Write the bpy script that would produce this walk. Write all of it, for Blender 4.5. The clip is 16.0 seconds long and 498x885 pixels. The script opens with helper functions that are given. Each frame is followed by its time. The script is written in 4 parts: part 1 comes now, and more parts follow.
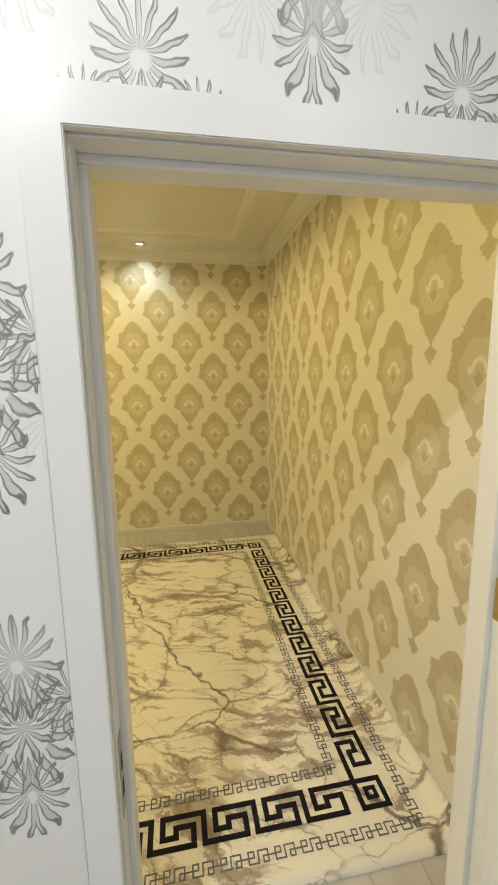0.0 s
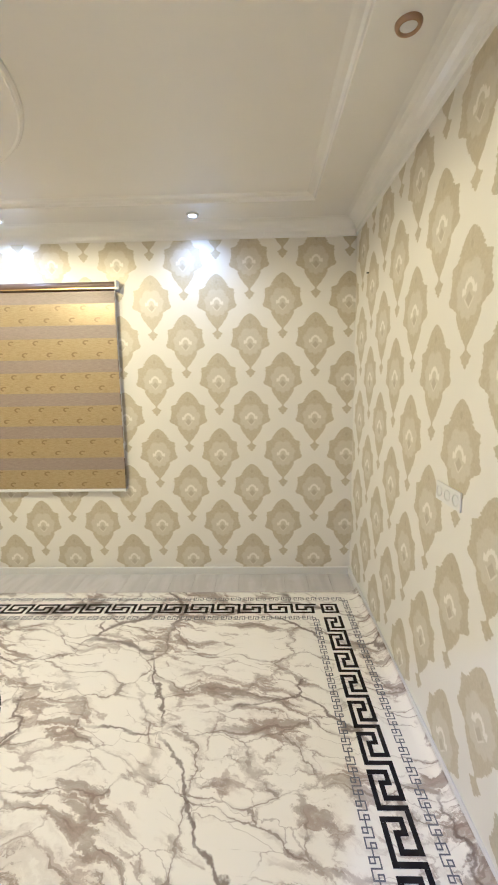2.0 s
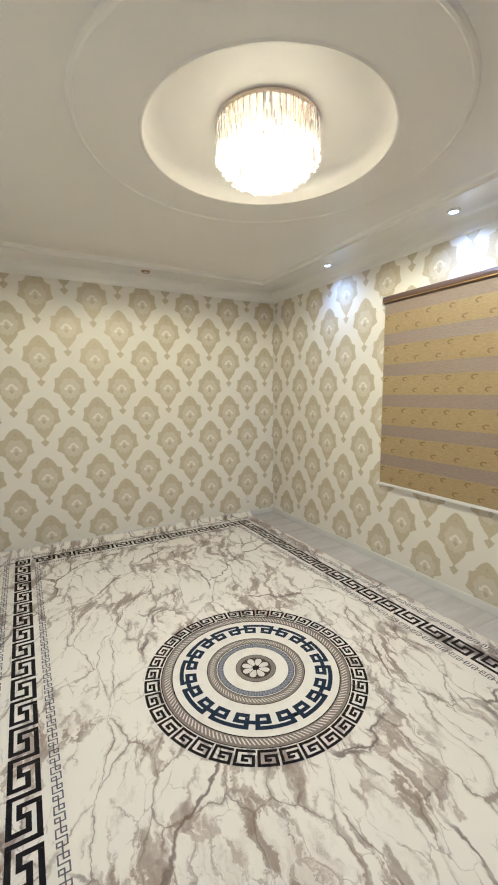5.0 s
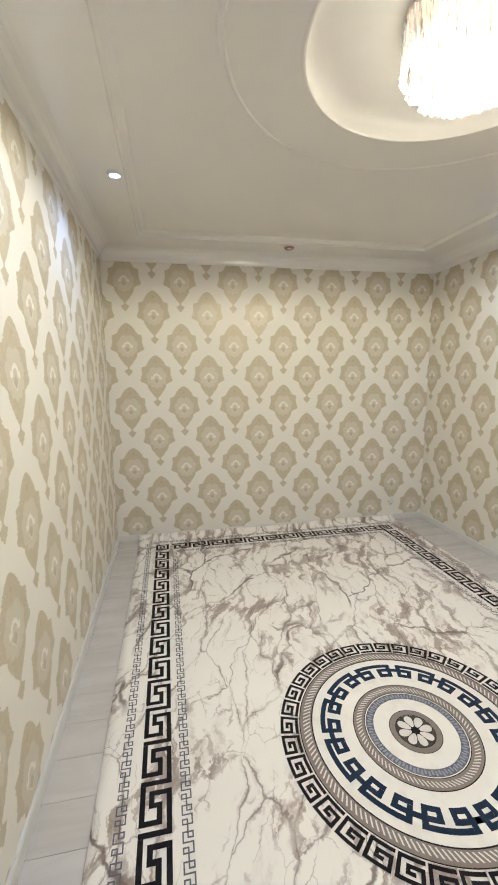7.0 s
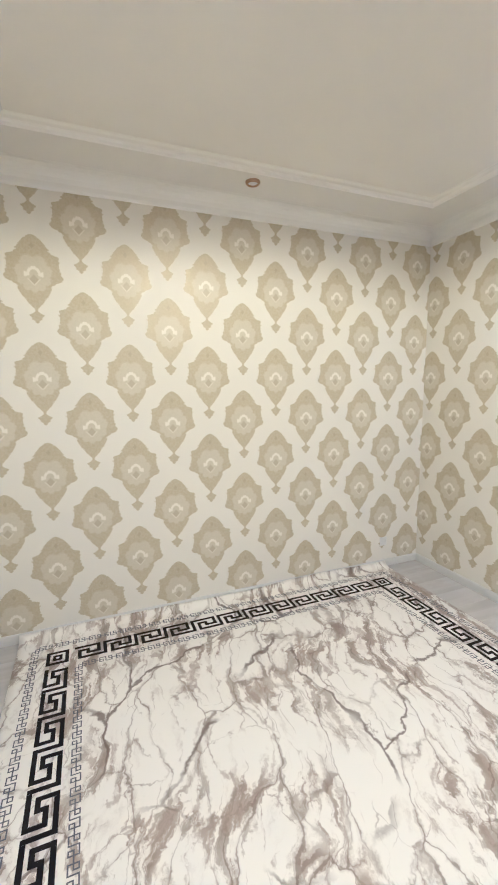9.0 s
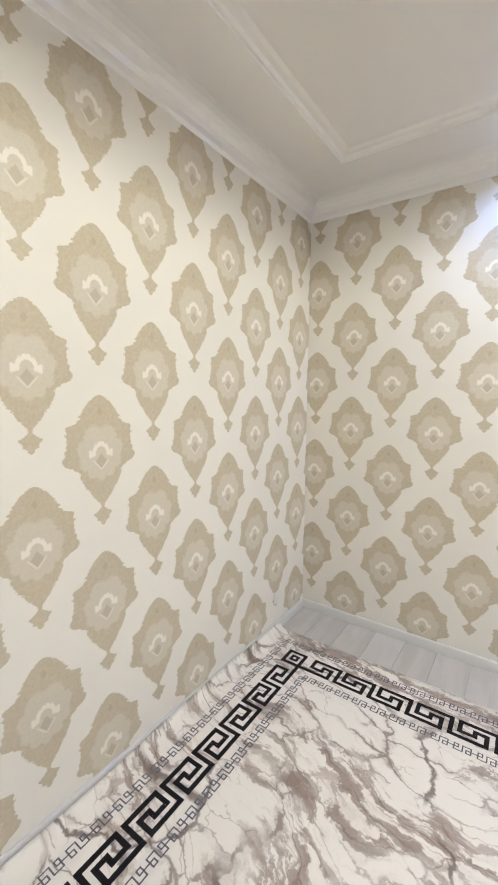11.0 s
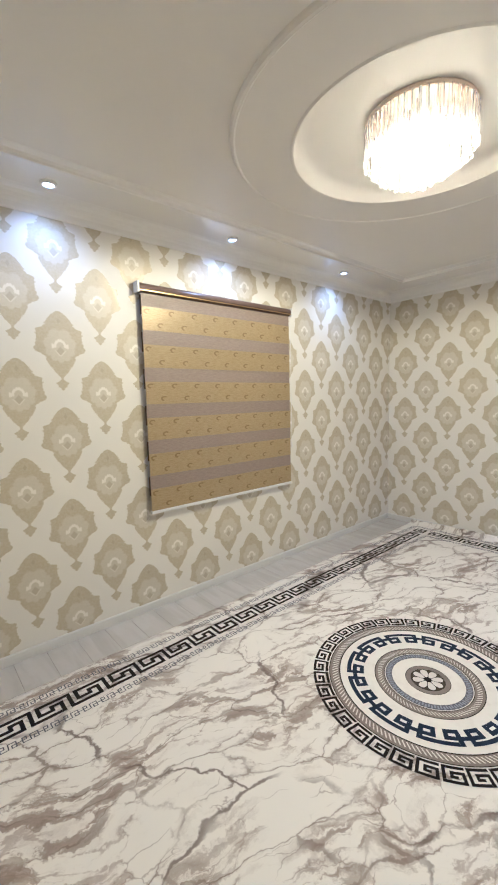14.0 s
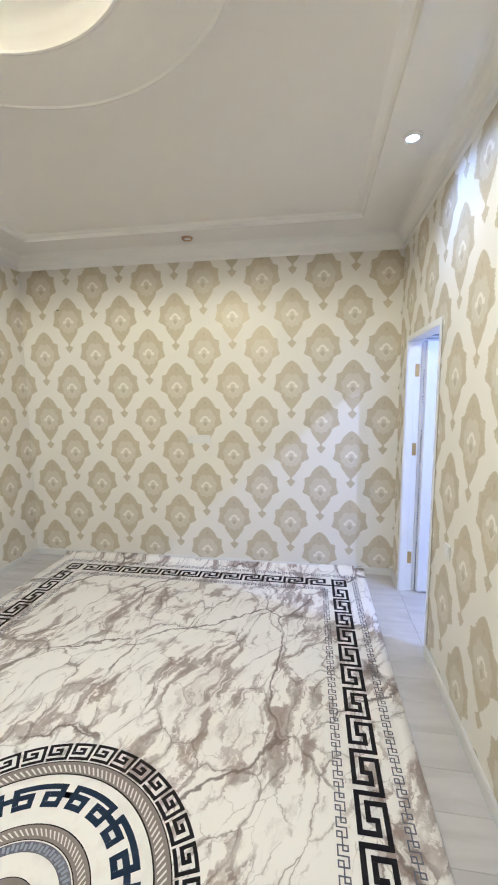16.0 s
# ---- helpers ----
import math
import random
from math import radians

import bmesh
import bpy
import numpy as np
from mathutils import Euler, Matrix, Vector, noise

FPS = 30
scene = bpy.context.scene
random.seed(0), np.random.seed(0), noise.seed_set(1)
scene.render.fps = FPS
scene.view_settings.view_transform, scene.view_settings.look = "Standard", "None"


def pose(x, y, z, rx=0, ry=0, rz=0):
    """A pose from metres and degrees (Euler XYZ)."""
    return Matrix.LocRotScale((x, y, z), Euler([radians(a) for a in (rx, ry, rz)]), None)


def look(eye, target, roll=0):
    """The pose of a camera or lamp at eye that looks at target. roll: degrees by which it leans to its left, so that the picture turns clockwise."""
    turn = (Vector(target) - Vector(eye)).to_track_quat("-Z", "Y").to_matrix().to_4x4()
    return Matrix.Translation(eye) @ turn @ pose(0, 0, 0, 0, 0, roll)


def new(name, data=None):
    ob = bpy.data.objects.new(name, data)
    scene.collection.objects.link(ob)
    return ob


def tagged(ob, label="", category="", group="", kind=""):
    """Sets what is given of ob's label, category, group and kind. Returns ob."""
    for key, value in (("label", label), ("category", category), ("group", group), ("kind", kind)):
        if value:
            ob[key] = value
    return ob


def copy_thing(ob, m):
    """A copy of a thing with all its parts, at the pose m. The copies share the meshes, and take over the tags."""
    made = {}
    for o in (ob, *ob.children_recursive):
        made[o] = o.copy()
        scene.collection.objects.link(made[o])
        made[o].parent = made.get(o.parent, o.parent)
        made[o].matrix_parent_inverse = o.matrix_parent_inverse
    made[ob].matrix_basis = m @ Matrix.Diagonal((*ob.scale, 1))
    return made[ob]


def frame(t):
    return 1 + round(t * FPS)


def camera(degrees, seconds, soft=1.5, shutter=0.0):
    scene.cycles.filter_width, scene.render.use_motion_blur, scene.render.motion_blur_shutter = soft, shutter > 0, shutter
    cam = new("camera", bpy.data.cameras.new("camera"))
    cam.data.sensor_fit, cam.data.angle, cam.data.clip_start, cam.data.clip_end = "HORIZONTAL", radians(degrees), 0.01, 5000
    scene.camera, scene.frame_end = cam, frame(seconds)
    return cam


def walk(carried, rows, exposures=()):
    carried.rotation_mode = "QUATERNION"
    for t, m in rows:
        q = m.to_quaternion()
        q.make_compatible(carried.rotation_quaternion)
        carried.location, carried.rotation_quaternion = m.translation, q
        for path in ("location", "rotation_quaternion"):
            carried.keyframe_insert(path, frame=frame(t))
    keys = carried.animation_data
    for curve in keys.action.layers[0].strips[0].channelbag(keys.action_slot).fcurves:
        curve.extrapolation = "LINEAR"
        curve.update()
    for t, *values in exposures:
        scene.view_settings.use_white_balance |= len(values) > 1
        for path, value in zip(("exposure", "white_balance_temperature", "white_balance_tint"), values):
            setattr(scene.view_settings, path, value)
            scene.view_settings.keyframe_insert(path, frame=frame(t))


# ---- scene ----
cam = camera(63.4, 16.0, soft=1.9)
PATH = [
    (0, (-0.132, -0.051, 1.711), (0.207, 1.892, 1.381), -0.8),
    (0.2, (-0.119, 0.014, 1.704), (0.220, 1.958, 1.380), -0.8),
    (0.5, (-0.097, 0.129, 1.696), (0.233, 2.075, 1.377), -0.8),
    (1, (-0.068, 0.384, 1.713), (0.215, 2.339, 1.407), -0.6),
    (1.5, (0.040, 0.659, 1.702), (0.186, 2.631, 1.399), -0.8),
    (2, (0.066, 0.901, 1.706), (0.007, 2.878, 1.410), -0.9),
    (2.5, (0.036, 1.118, 1.686), (-0.299, 3.070, 1.406), -1.1),
    (3, (0.042, 1.266, 1.693), (-0.602, 3.141, 1.430), -1.2),
    (3.5, (0.083, 1.363, 1.672), (-0.882, 3.098, 1.422), -1.2),
    (4, (0.103, 1.404, 1.660), (-1.175, 2.924, 1.419), -1.0),
    (4.5, (0.094, 1.384, 1.658), (-1.456, 2.625, 1.420), -0.7),
    (5, (0.056, 1.339, 1.662), (-1.682, 2.298, 1.419), -0.4),
    (5.2, (0.044, 1.324, 1.663), (-1.749, 2.175, 1.416), -0.4),
    (7.3, (-0.552, 1.371, 1.728), (-2.490, 1.740, 1.408), -0.7),
    (7.5, (-0.690, 1.395, 1.735), (-2.623, 1.779, 1.410), -0.7),
    (8, (-1.050, 1.449, 1.732), (-2.973, 1.895, 1.412), -0.7),
    (8.5, (-1.430, 1.435, 1.722), (-3.327, 1.988, 1.416), -0.7),
    (9, (-1.808, 1.496, 1.671), (-3.653, 2.220, 1.390), -0.6),
    (9.2, (-1.965, 1.530, 1.667), (-3.780, 2.333, 1.399), -0.5),
    (11.3, (-3.452, 1.626, 1.635), (-4.425, 3.360, 1.412), 0.5),
    (11.5, (-3.557, 1.624, 1.636), (-4.407, 3.423, 1.421), 0.5),
    (12, (-3.775, 1.725, 1.596), (-4.263, 3.655, 1.396), 0.4),
    (12.5, (-3.910, 1.752, 1.602), (-3.964, 3.743, 1.418), 0.1),
    (13, (-4.030, 1.645, 1.616), (-3.599, 3.590, 1.431), -0.6),
    (13.5, (-4.118, 1.524, 1.620), (-3.211, 3.297, 1.432), -1.3),
    (14, (-4.075, 1.453, 1.655), (-2.783, 2.965, 1.442), -1.5),
    (14.5, (-3.886, 1.428, 1.643), (-2.310, 2.640, 1.422), -1.5),
    (15, (-3.601, 1.426, 1.655), (-1.827, 2.323, 1.429), -1.2),
    (15.5, (-3.252, 1.482, 1.672), (-1.362, 2.086, 1.425), -0.8),
    (16, (-2.832, 1.480, 1.652), (-0.872, 1.794, 1.412), -0.3),
]
# the white balance settles on the warm lamps as the walk leaves the hall
EXPOSURES = [
    (0.0, -0.4, 6700, -7), (0.5, -0.36, 6550, -5), (1.0, 0.12, 5250, 2), (1.5, 0.14, 4655, 13), (2.2, 0.1, 4315, 16),
    (3.0, 0.02, 4235, 17), (4.0, -0.19, 4375, 17), (5.0, -0.15, 4215, 16), (7.5, -0.03, 4155, 19), (9.0, 0.29, 4055, 20),
    (11.5, 0.27, 4035, 22), (12.5, 0.21, 4065, 22), (13.0, 0.15, 4125, 21), (14.0, -0.13, 4155, 20), (15.0, -0.15, 4155, 18),
    (16.0, 0.02, 4115, 17),
]
walk(cam, [(t, look(eye, target, roll)) for t, eye, target, roll in PATH], EXPOSURES)

# ---- plan ----
XW, XE, YS, YN = -4.66, 0.845, 0.75, 4.325      # inner faces of the room's walls
WALL_TOP, SOFFIT, TRAY = 2.842, 2.953, 2.986      # wallpaper's top, border with spotlights, main ceiling
CX, CY = -1.920, 2.556                           # middle of the ceiling
RUG_X, RUG_Y, RUG_TURN = -1.903, 2.474, 0.3
DOOR_W, DOOR_E, DOOR_TOP, HALL = -0.260, 0.55, 2.05, 0.645   # door opening; hall face of the south wall

# ---- light ----
world = bpy.data.worlds.new("night")
scene.world = world
world.use_nodes = True
world.node_tree.nodes["Background"].inputs[0].default_value = (0.02, 0.025, 0.04, 1)
world.node_tree.nodes["Background"].inputs[1].default_value = 0.05

WARM, COOL, HALL_WHITE = (1.0, 0.71, 0.285), (0.86, 0.93, 1.0), (0.96, 0.89, 0.99)


def lamp(name, kind, place, watts, colour, target=None, **more):
    data = bpy.data.lights.new(name, kind)
    data.energy, data.color = watts, colour
    if "radius" in more:
        data.shadow_soft_size = more["radius"]
    if "cone" in more:
        data.spot_size, data.spot_blend = radians(more["cone"]), more["blend"]
    if "size" in more:
        data.shape, data.size, data.size_y = "RECTANGLE", more["size"][0], more["size"][1]
    ob = new(name, data)
    ob.matrix_world = look(place, target) if target else Matrix.Translation(place)
    return ob


for k in range(4):
    a = math.tau * (k + 0.5) / 4
    x, y = CX + 0.12 * math.cos(a), CY + 0.12 * math.sin(a)
    lamp("chandelier_bulb_light", "SPOT", (x, y, 2.968), 53, WARM, (x, y, 0), radius=0.03, cone=174, blend=0.2)
    lamp("chandelier_glow", "POINT", (x, y, 2.95), 0.05, (1.0, 0.36, 0.14), radius=0.03)
SPOTS_LIT = [(-0.426, 4.118), (-1.918, 4.118), (-3.301, 4.118), (-0.50, 1.00), (-1.83, 1.04), (-3.17, 1.08)]
SPOTS_DARK = [(0.606, 2.548), (-4.375, 2.548)]
for x, y in SPOTS_LIT:
    lamp("spot_light", "SPOT", (x, y, SOFFIT - 0.02), 13.5, COOL, (x, y, 0), radius=0.03, cone=142, blend=1.0)
lamp("hall_light", "SPOT", (-0.90, -0.83, 3.28), 200, HALL_WHITE, (-0.90, -0.83, 0), radius=0.05, cone=150, blend=0.4)
# added weak fill that evens out the hall; no such fitting is known
lamp("hall_light", "AREA", (0.70, -0.90, 3.28), 8, HALL_WHITE, (0.70, -0.90, 0), size=(0.25, 0.25))


# ---- materials ----
class Nodes:
    """Short names for shader nodes."""

    def __init__(self, name):
        self.mat = bpy.data.materials.new(name)
        self.mat.use_nodes = True
        self.tree = self.mat.node_tree
        self.tree.nodes.clear()
        self.out = self.tree.nodes.new("ShaderNodeOutputMaterial")

    def put(self, socket, value):
        if isinstance(value, bpy.types.NodeSocket):
            self.tree.links.new(value, socket)
        elif value is not None:
            socket.default_value = value

    def math(self, op, a, b=None, c=None, clamp=False):
        n = self.tree.nodes.new("ShaderNodeMath")
        n.operation, n.use_clamp = op, clamp
        for i, v in enumerate((a, b, c)):
            self.put(n.inputs[i], v)
        return n.outputs[0]

    def add(self, a, b): return self.math("ADD", a, b)
    def sub(self, a, b): return self.math("SUBTRACT", a, b)
    def mul(self, a, b): return self.math("MULTIPLY", a, b)
    def absolute(self, a): return self.math("ABSOLUTE", a)
    def low(self, a, b): return self.math("MINIMUM", a, b)
    def high(self, a, b): return self.math("MAXIMUM", a, b)

    def step(self, value, a, b):
        """0 below a, 1 above b, smooth between (or the other way round)."""
        n = self.tree.nodes.new("ShaderNodeMapRange")
        n.interpolation_type = "SMOOTHSTEP"
        flip = a > b
        lo, hi = (b, a) if flip else (a, b)
        self.put(n.inputs[0], value)
        for i, v in zip((1, 2, 3, 4), (lo, hi, 1.0 if flip else 0.0, 0.0 if flip else 1.0)):
            n.inputs[i].default_value = v
        return n.outputs[0]

    def object_xyz(self):
        c = self.tree.nodes.new("ShaderNodeTexCoord").outputs["Object"]
        n = self.tree.nodes.new("ShaderNodeSeparateXYZ")
        self.put(n.inputs[0], c)
        return c, n.outputs[0], n.outputs[1], n.outputs[2]

    def xyz(self, x, y, z=0.0):
        n = self.tree.nodes.new("ShaderNodeCombineXYZ")
        for i, v in enumerate((x, y, z)):
            self.put(n.inputs[i], v)
        return n.outputs[0]

    def vec(self, op, a, b):
        n = self.tree.nodes.new("ShaderNodeVectorMath")
        n.operation = op
        self.put(n.inputs[0], a)
        self.put(n.inputs[1], b)
        return n.outputs[0]

    def noise(self, at, scale, detail=3.0, rough=0.5, warp=0.0, colour=False):
        n = self.tree.nodes.new("ShaderNodeTexNoise")
        self.put(n.inputs["Vector"], at)
        n.inputs["Scale"].default_value, n.inputs["Detail"].default_value = scale, detail
        n.inputs["Roughness"].default_value, n.inputs["Distortion"].default_value = rough, warp
        return n.outputs["Color" if colour else "Fac"]

    def cells(self, at, scale, feature="F1", random_=1.0):
        n = self.tree.nodes.new("ShaderNodeTexVoronoi")
        n.feature = feature
        self.put(n.inputs["Vector"], at)
        n.inputs["Scale"].default_value, n.inputs["Randomness"].default_value = scale, random_
        return n.outputs["Distance"]

    def cell_value(self, at, scale):
        n = self.tree.nodes.new("ShaderNodeTexVoronoi")
        self.put(n.inputs["Vector"], at)
        n.inputs["Scale"].default_value = scale
        m = self.tree.nodes.new("ShaderNodeSeparateColor")
        self.tree.links.new(n.outputs["Color"], m.inputs[0])
        return m.outputs[0]

    def ramp(self, fac, stops):
        n = self.tree.nodes.new("ShaderNodeValToRGB")
        e = n.color_ramp.elements
        while len(e) < len(stops):
            e.new(0.5)
        for el, (p, v) in zip(e, sorted(stops)):
            el.position = p
        for el, (p, v) in zip(e, sorted(stops)):
            el.color = (v, v, v, 1) if isinstance(v, float) else (*v, 1)
        self.put(n.inputs[0], fac)
        return n.outputs[0]

    def mix(self, fac, a, b):
        n = self.tree.nodes.new("ShaderNodeMix")
        n.data_type = "RGBA"
        self.put(n.inputs[0], fac)
        self.put(n.inputs[6], a if isinstance(a, bpy.types.NodeSocket) else (*a, 1))
        self.put(n.inputs[7], b if isinstance(b, bpy.types.NodeSocket) else (*b, 1))
        return n.outputs[2]

    def blend(self, fac, a, b):
        """A number between a and b."""
        return self.add(self.mul(self.math("SUBTRACT", 1.0, fac), a), self.mul(fac, b))

    def bump(self, height, strength=0.2, distance=0.002):
        n = self.tree.nodes.new("ShaderNodeBump")
        n.inputs["Strength"].default_value, n.inputs["Distance"].default_value = strength, distance
        self.put(n.inputs["Height"], height)
        return n.outputs[0]

    def shine(self, colour, rough=0.5, metal=0.0, normal=None, **more):
        n = self.tree.nodes.new("ShaderNodeBsdfPrincipled")
        self.put(n.inputs["Base Color"], colour if isinstance(colour, bpy.types.NodeSocket) else (*colour, 1))
        self.put(n.inputs["Roughness"], rough)
        self.put(n.inputs["Metallic"], metal)
        self.put(n.inputs["Normal"], normal)
        for key, value in more.items():
            self.put(n.inputs[key.replace("_", " ")], value)
        return n.outputs[0]

    def done(self, shader):
        self.tree.links.new(shader, self.out.inputs["Surface"])
        return self.mat


PITCH_X, PITCH_Z = 0.538, 0.629


def wallpaper_medallion(name, along, at, z0):
    """Cream paper with spade-shaped medallions in staggered rows; along: 0 for a wall in x, 1 for a wall in y."""
    n = Nodes(name)
    pos, x, y, z = n.object_xyz()
    u = n.sub((x, y)[along], at)
    v = n.sub(z, z0)

    def cell(du, dv):
        fu = n.sub(n.math("FLOORED_MODULO", n.add(u, du + PITCH_X / 2), PITCH_X), PITCH_X / 2)
        fv = n.sub(n.math("FLOORED_MODULO", n.add(v, dv + 0.37), PITCH_Z), 0.37)
        return n.absolute(fu), fv

    masks = []
    for du, dv in ((0, 0), (PITCH_X / 2, PITCH_Z / 2)):
        a, b = cell(du, dv)
        rag = n.sub(n.noise(n.xyz(a, b, 0.0), 85, 2, 0.6), 0.5)
        rag2 = n.sub(n.noise(n.xyz(a, b, 3.0), 17, 2, 0.6), 0.5)
        tooth = n.sub(n.math("PINGPONG", n.add(b, n.mul(rag2, 0.02)), 0.0115), 0.006)
        edge = n.add(n.add(n.mul(rag, 0.036), n.mul(rag2, 0.012)), n.mul(tooth, 0.4))
        f = n.math("DIVIDE", n.add(b, 0.33), 0.56)
        prof = [(-0.292, 0.0), (-0.282, 0.013), (-0.262, 0.034), (-0.245, 0.045), (-0.231, 0.036), (-0.219, 0.009), (-0.203, 0.010),
                (-0.186, 0.030), (-0.165, 0.050), (-0.138, 0.068), (-0.116, 0.090), (-0.083, 0.098), (-0.058, 0.114), (-0.036, 0.166), (-0.022, 0.182),
                (0.004, 0.164), (0.045, 0.158), (0.085, 0.158), (0.106, 0.160), (0.114, 0.144), (0.121, 0.112), (0.142, 0.096),
                (0.165, 0.084), (0.188, 0.067), (0.208, 0.048), (0.222, 0.026), (0.230, 0.0)]
        half = n.mul(n.ramp(f, [(max(0.0, (h + 0.33) / 0.56), w / 0.2) for h, w in prof]), 0.183)
        inside = n.sub(n.add(half, n.mul(edge, n.step(half, 0.0, 0.02))), a)
        body = n.mul(n.step(inside, -0.002, 0.004), n.step(half, 0.001, 0.005))
        foil = n.mul(n.mul(n.step(inside, 0.006, 0.012), n.step(inside, 0.034, 0.024)), n.mul(body, n.step(n.add(rag, n.mul(rag2, 0.8)), -0.06, 0.02)))
        foil = n.mul(foil, n.step(n.absolute(n.sub(b, -0.01)), 0.16, 0.14))
        r = n.math("SQRT", n.add(n.mul(a, a), n.math("POWER", n.mul(n.sub(b, 0.006), 0.92), 2.0)))
        lobes = n.mul(n.absolute(n.math("SINE", n.mul(n.math("ARCTAN2", a, n.add(b, 0.03)), 4.5))), 0.016)
        heart = n.mul(n.step(n.sub(n.add(r, n.mul(edge, 0.7)), lobes), 0.094, 0.080), body)
        # pale crown: a ridge that dips to two feet, with a small rim below
        bow = n.math("SQRT", n.add(n.mul(a, a), n.math("POWER", n.mul(n.sub(b, -0.004), 0.75), 2.0)))
        arch = n.mul(n.step(n.absolute(n.add(n.sub(bow, 0.031), n.mul(rag, 0.018))), 0.0095, 0.005), n.step(b, -0.012, -0.006))
        foot = n.mul(n.step(n.absolute(n.sub(a, 0.044)), 0.012, 0.006), n.step(n.absolute(n.add(b, n.mul(rag, 0.02))), 0.018, 0.010))
        crown = n.high(arch, foot)
        keel = n.mul(n.step(n.absolute(n.sub(n.sub(a, n.mul(b, 0.9)), 0.058)), 0.006, 0.003), n.mul(n.step(b, -0.022, -0.03), n.step(b, -0.07, -0.06)))
        core = n.step(n.add(n.mul(a, 1.2), n.absolute(n.add(b, 0.030))), 0.036, 0.024)
        bud = n.step(n.add(n.mul(a, 1.4), n.absolute(n.sub(b, 0.165))), 0.024, 0.012)
        core = n.high(core, bud)
        masks.append((body, heart, n.high(crown, n.mul(keel, 0.5)), core, foil))
    body, heart, crown, core, foil = (n.high(p, q) for p, q in zip(*masks))
    weave = n.noise(n.vec("MULTIPLY", pos, (1.0, 1.0, 0.35)), 420, 2, 0.6)
    cloud = n.noise(pos, 1.7, 3, 0.5)
    fleck = n.noise(pos, 65, 3, 0.7)
    paper = n.mix(n.mul(cloud, 0.6), (0.76, 0.735, 0.67), (0.71, 0.685, 0.61))
    print_ = n.mix(n.step(fleck, 0.35, 0.7), (0.495, 0.44, 0.312), (0.54, 0.487, 0.362))
    heart_c = n.mix(n.step(fleck, 0.4, 0.65), (0.615, 0.575, 0.475), (0.58, 0.54, 0.435))
    c = n.mix(body, paper, print_)
    c = n.mix(n.mul(heart, 0.85), c, heart_c)
    c = n.mix(n.mul(core, 0.6), c, (0.42, 0.37, 0.265))
    c = n.mix(n.mul(crown, 0.88), c, (0.79, 0.755, 0.67))
    rough = n.blend(n.high(foil, n.mul(crown, 0.8)), n.blend(body, 0.50, 0.46), 0.34)
    relief = n.add(n.mul(weave, 0.3), n.mul(n.add(body, n.mul(fleck, n.mul(body, 0.3))), 0.5))
    return n.done(n.shine(c, rough, n.high(n.mul(body, 0.06), n.mul(foil, 0.12)), n.bump(relief, 0.22, 0.0015), Specular_IOR_Level=0.3))


def wallpaper_damask():
    """White paper with large silver-grey damask motifs, in the hall."""
    n = Nodes("wallpaper_damask")
    pos, x, y, z = n.object_xyz()
    px, pz = 0.53, 0.64

    def cell(du, dv, k):
        fu = n.absolute(n.sub(n.math("FLOORED_MODULO", n.add(x, du + px / 2), px), px / 2))
        fv = n.mul(n.sub(n.math("FLOORED_MODULO", n.add(z, dv + pz / 2), pz), pz / 2), 0.74)
        curl = n.sub(n.noise(n.xyz(fu, fv, k), 18, 2, 0.55), 0.5)
        ink, pale, core = 0.0, 0.0, 0.0
        both, outer = ((0.0, 0.58, 9), (0.42, 1.0, 17)), ((0.12, 1.0, 15),)
        for cu, cv, size, dark, rings in ((0.0, 0.095, 0.080, 1, outer), (0.0, -0.005, 0.098, 1, both), (0.0, -0.105, 0.070, 1, outer), (0.084, 0.03, 0.064, 1, outer), (0.10, -0.06, 0.075, 0, outer)):
            du, dw = n.sub(fu, cu), n.sub(fv, cv)
            r = n.add(n.math("SQRT", n.add(n.mul(du, du), n.mul(dw, dw))), n.mul(curl, 0.03))
            turn = n.mul(n.math("ARCTAN2", du, n.sub(dw, 0.012)), 1 / math.tau)
            for r0, r1, count in rings:
                t = n.math("DIVIDE", n.sub(r, r0 * size), (r1 - r0) * size, clamp=True)
                p = n.absolute(n.sub(n.math("FRACT", n.add(n.mul(turn, count), n.add(n.mul(t, 0.5), n.mul(curl, 1.3)))), 0.5))
                d = n.sub(n.mul(n.math("POWER", n.math("SUBTRACT", 1.0, t), 0.5), 0.42), p)
                leaf = n.mul(n.step(d, 0.0, 0.06), n.mul(n.step(t, 0.0, 0.08), n.step(t, 0.99, 0.9)))
                rim = n.mul(leaf, n.step(d, 0.20, 0.10))
                if dark:
                    ink, core = n.high(ink, n.mul(rim, n.blend(t, 0.7, 1.0))), n.high(core, leaf)
                pale = n.high(pale, rim)
        return ink, pale, core

    a, b = cell(0.43, 0.20, 0.0), cell(0.43 + px / 2, 0.20 + pz / 2, 5.0)
    ink, pale, core = (n.high(p, q) for p, q in zip(a, b))
    cloud = n.noise(pos, 6, 3)
    c = n.mix(n.mul(cloud, 0.5), (0.80, 0.80, 0.785), (0.74, 0.735, 0.715))
    c = n.mix(n.mul(core, 0.6), c, (0.50, 0.50, 0.50))
    c = n.mix(n.mul(pale, 0.28), c, (0.5, 0.5, 0.5))
    c = n.mix(n.mul(ink, n.step(n.noise(pos, 5, 1), 0.2, 0.45)), c, (0.21, 0.215, 0.22))
    grain = n.noise(pos, 380, 2)
    return n.done(n.shine(c, 0.42, n.mul(ink, 0.3), n.bump(n.add(n.mul(grain, 0.4), pale), 0.25, 0.0015)))


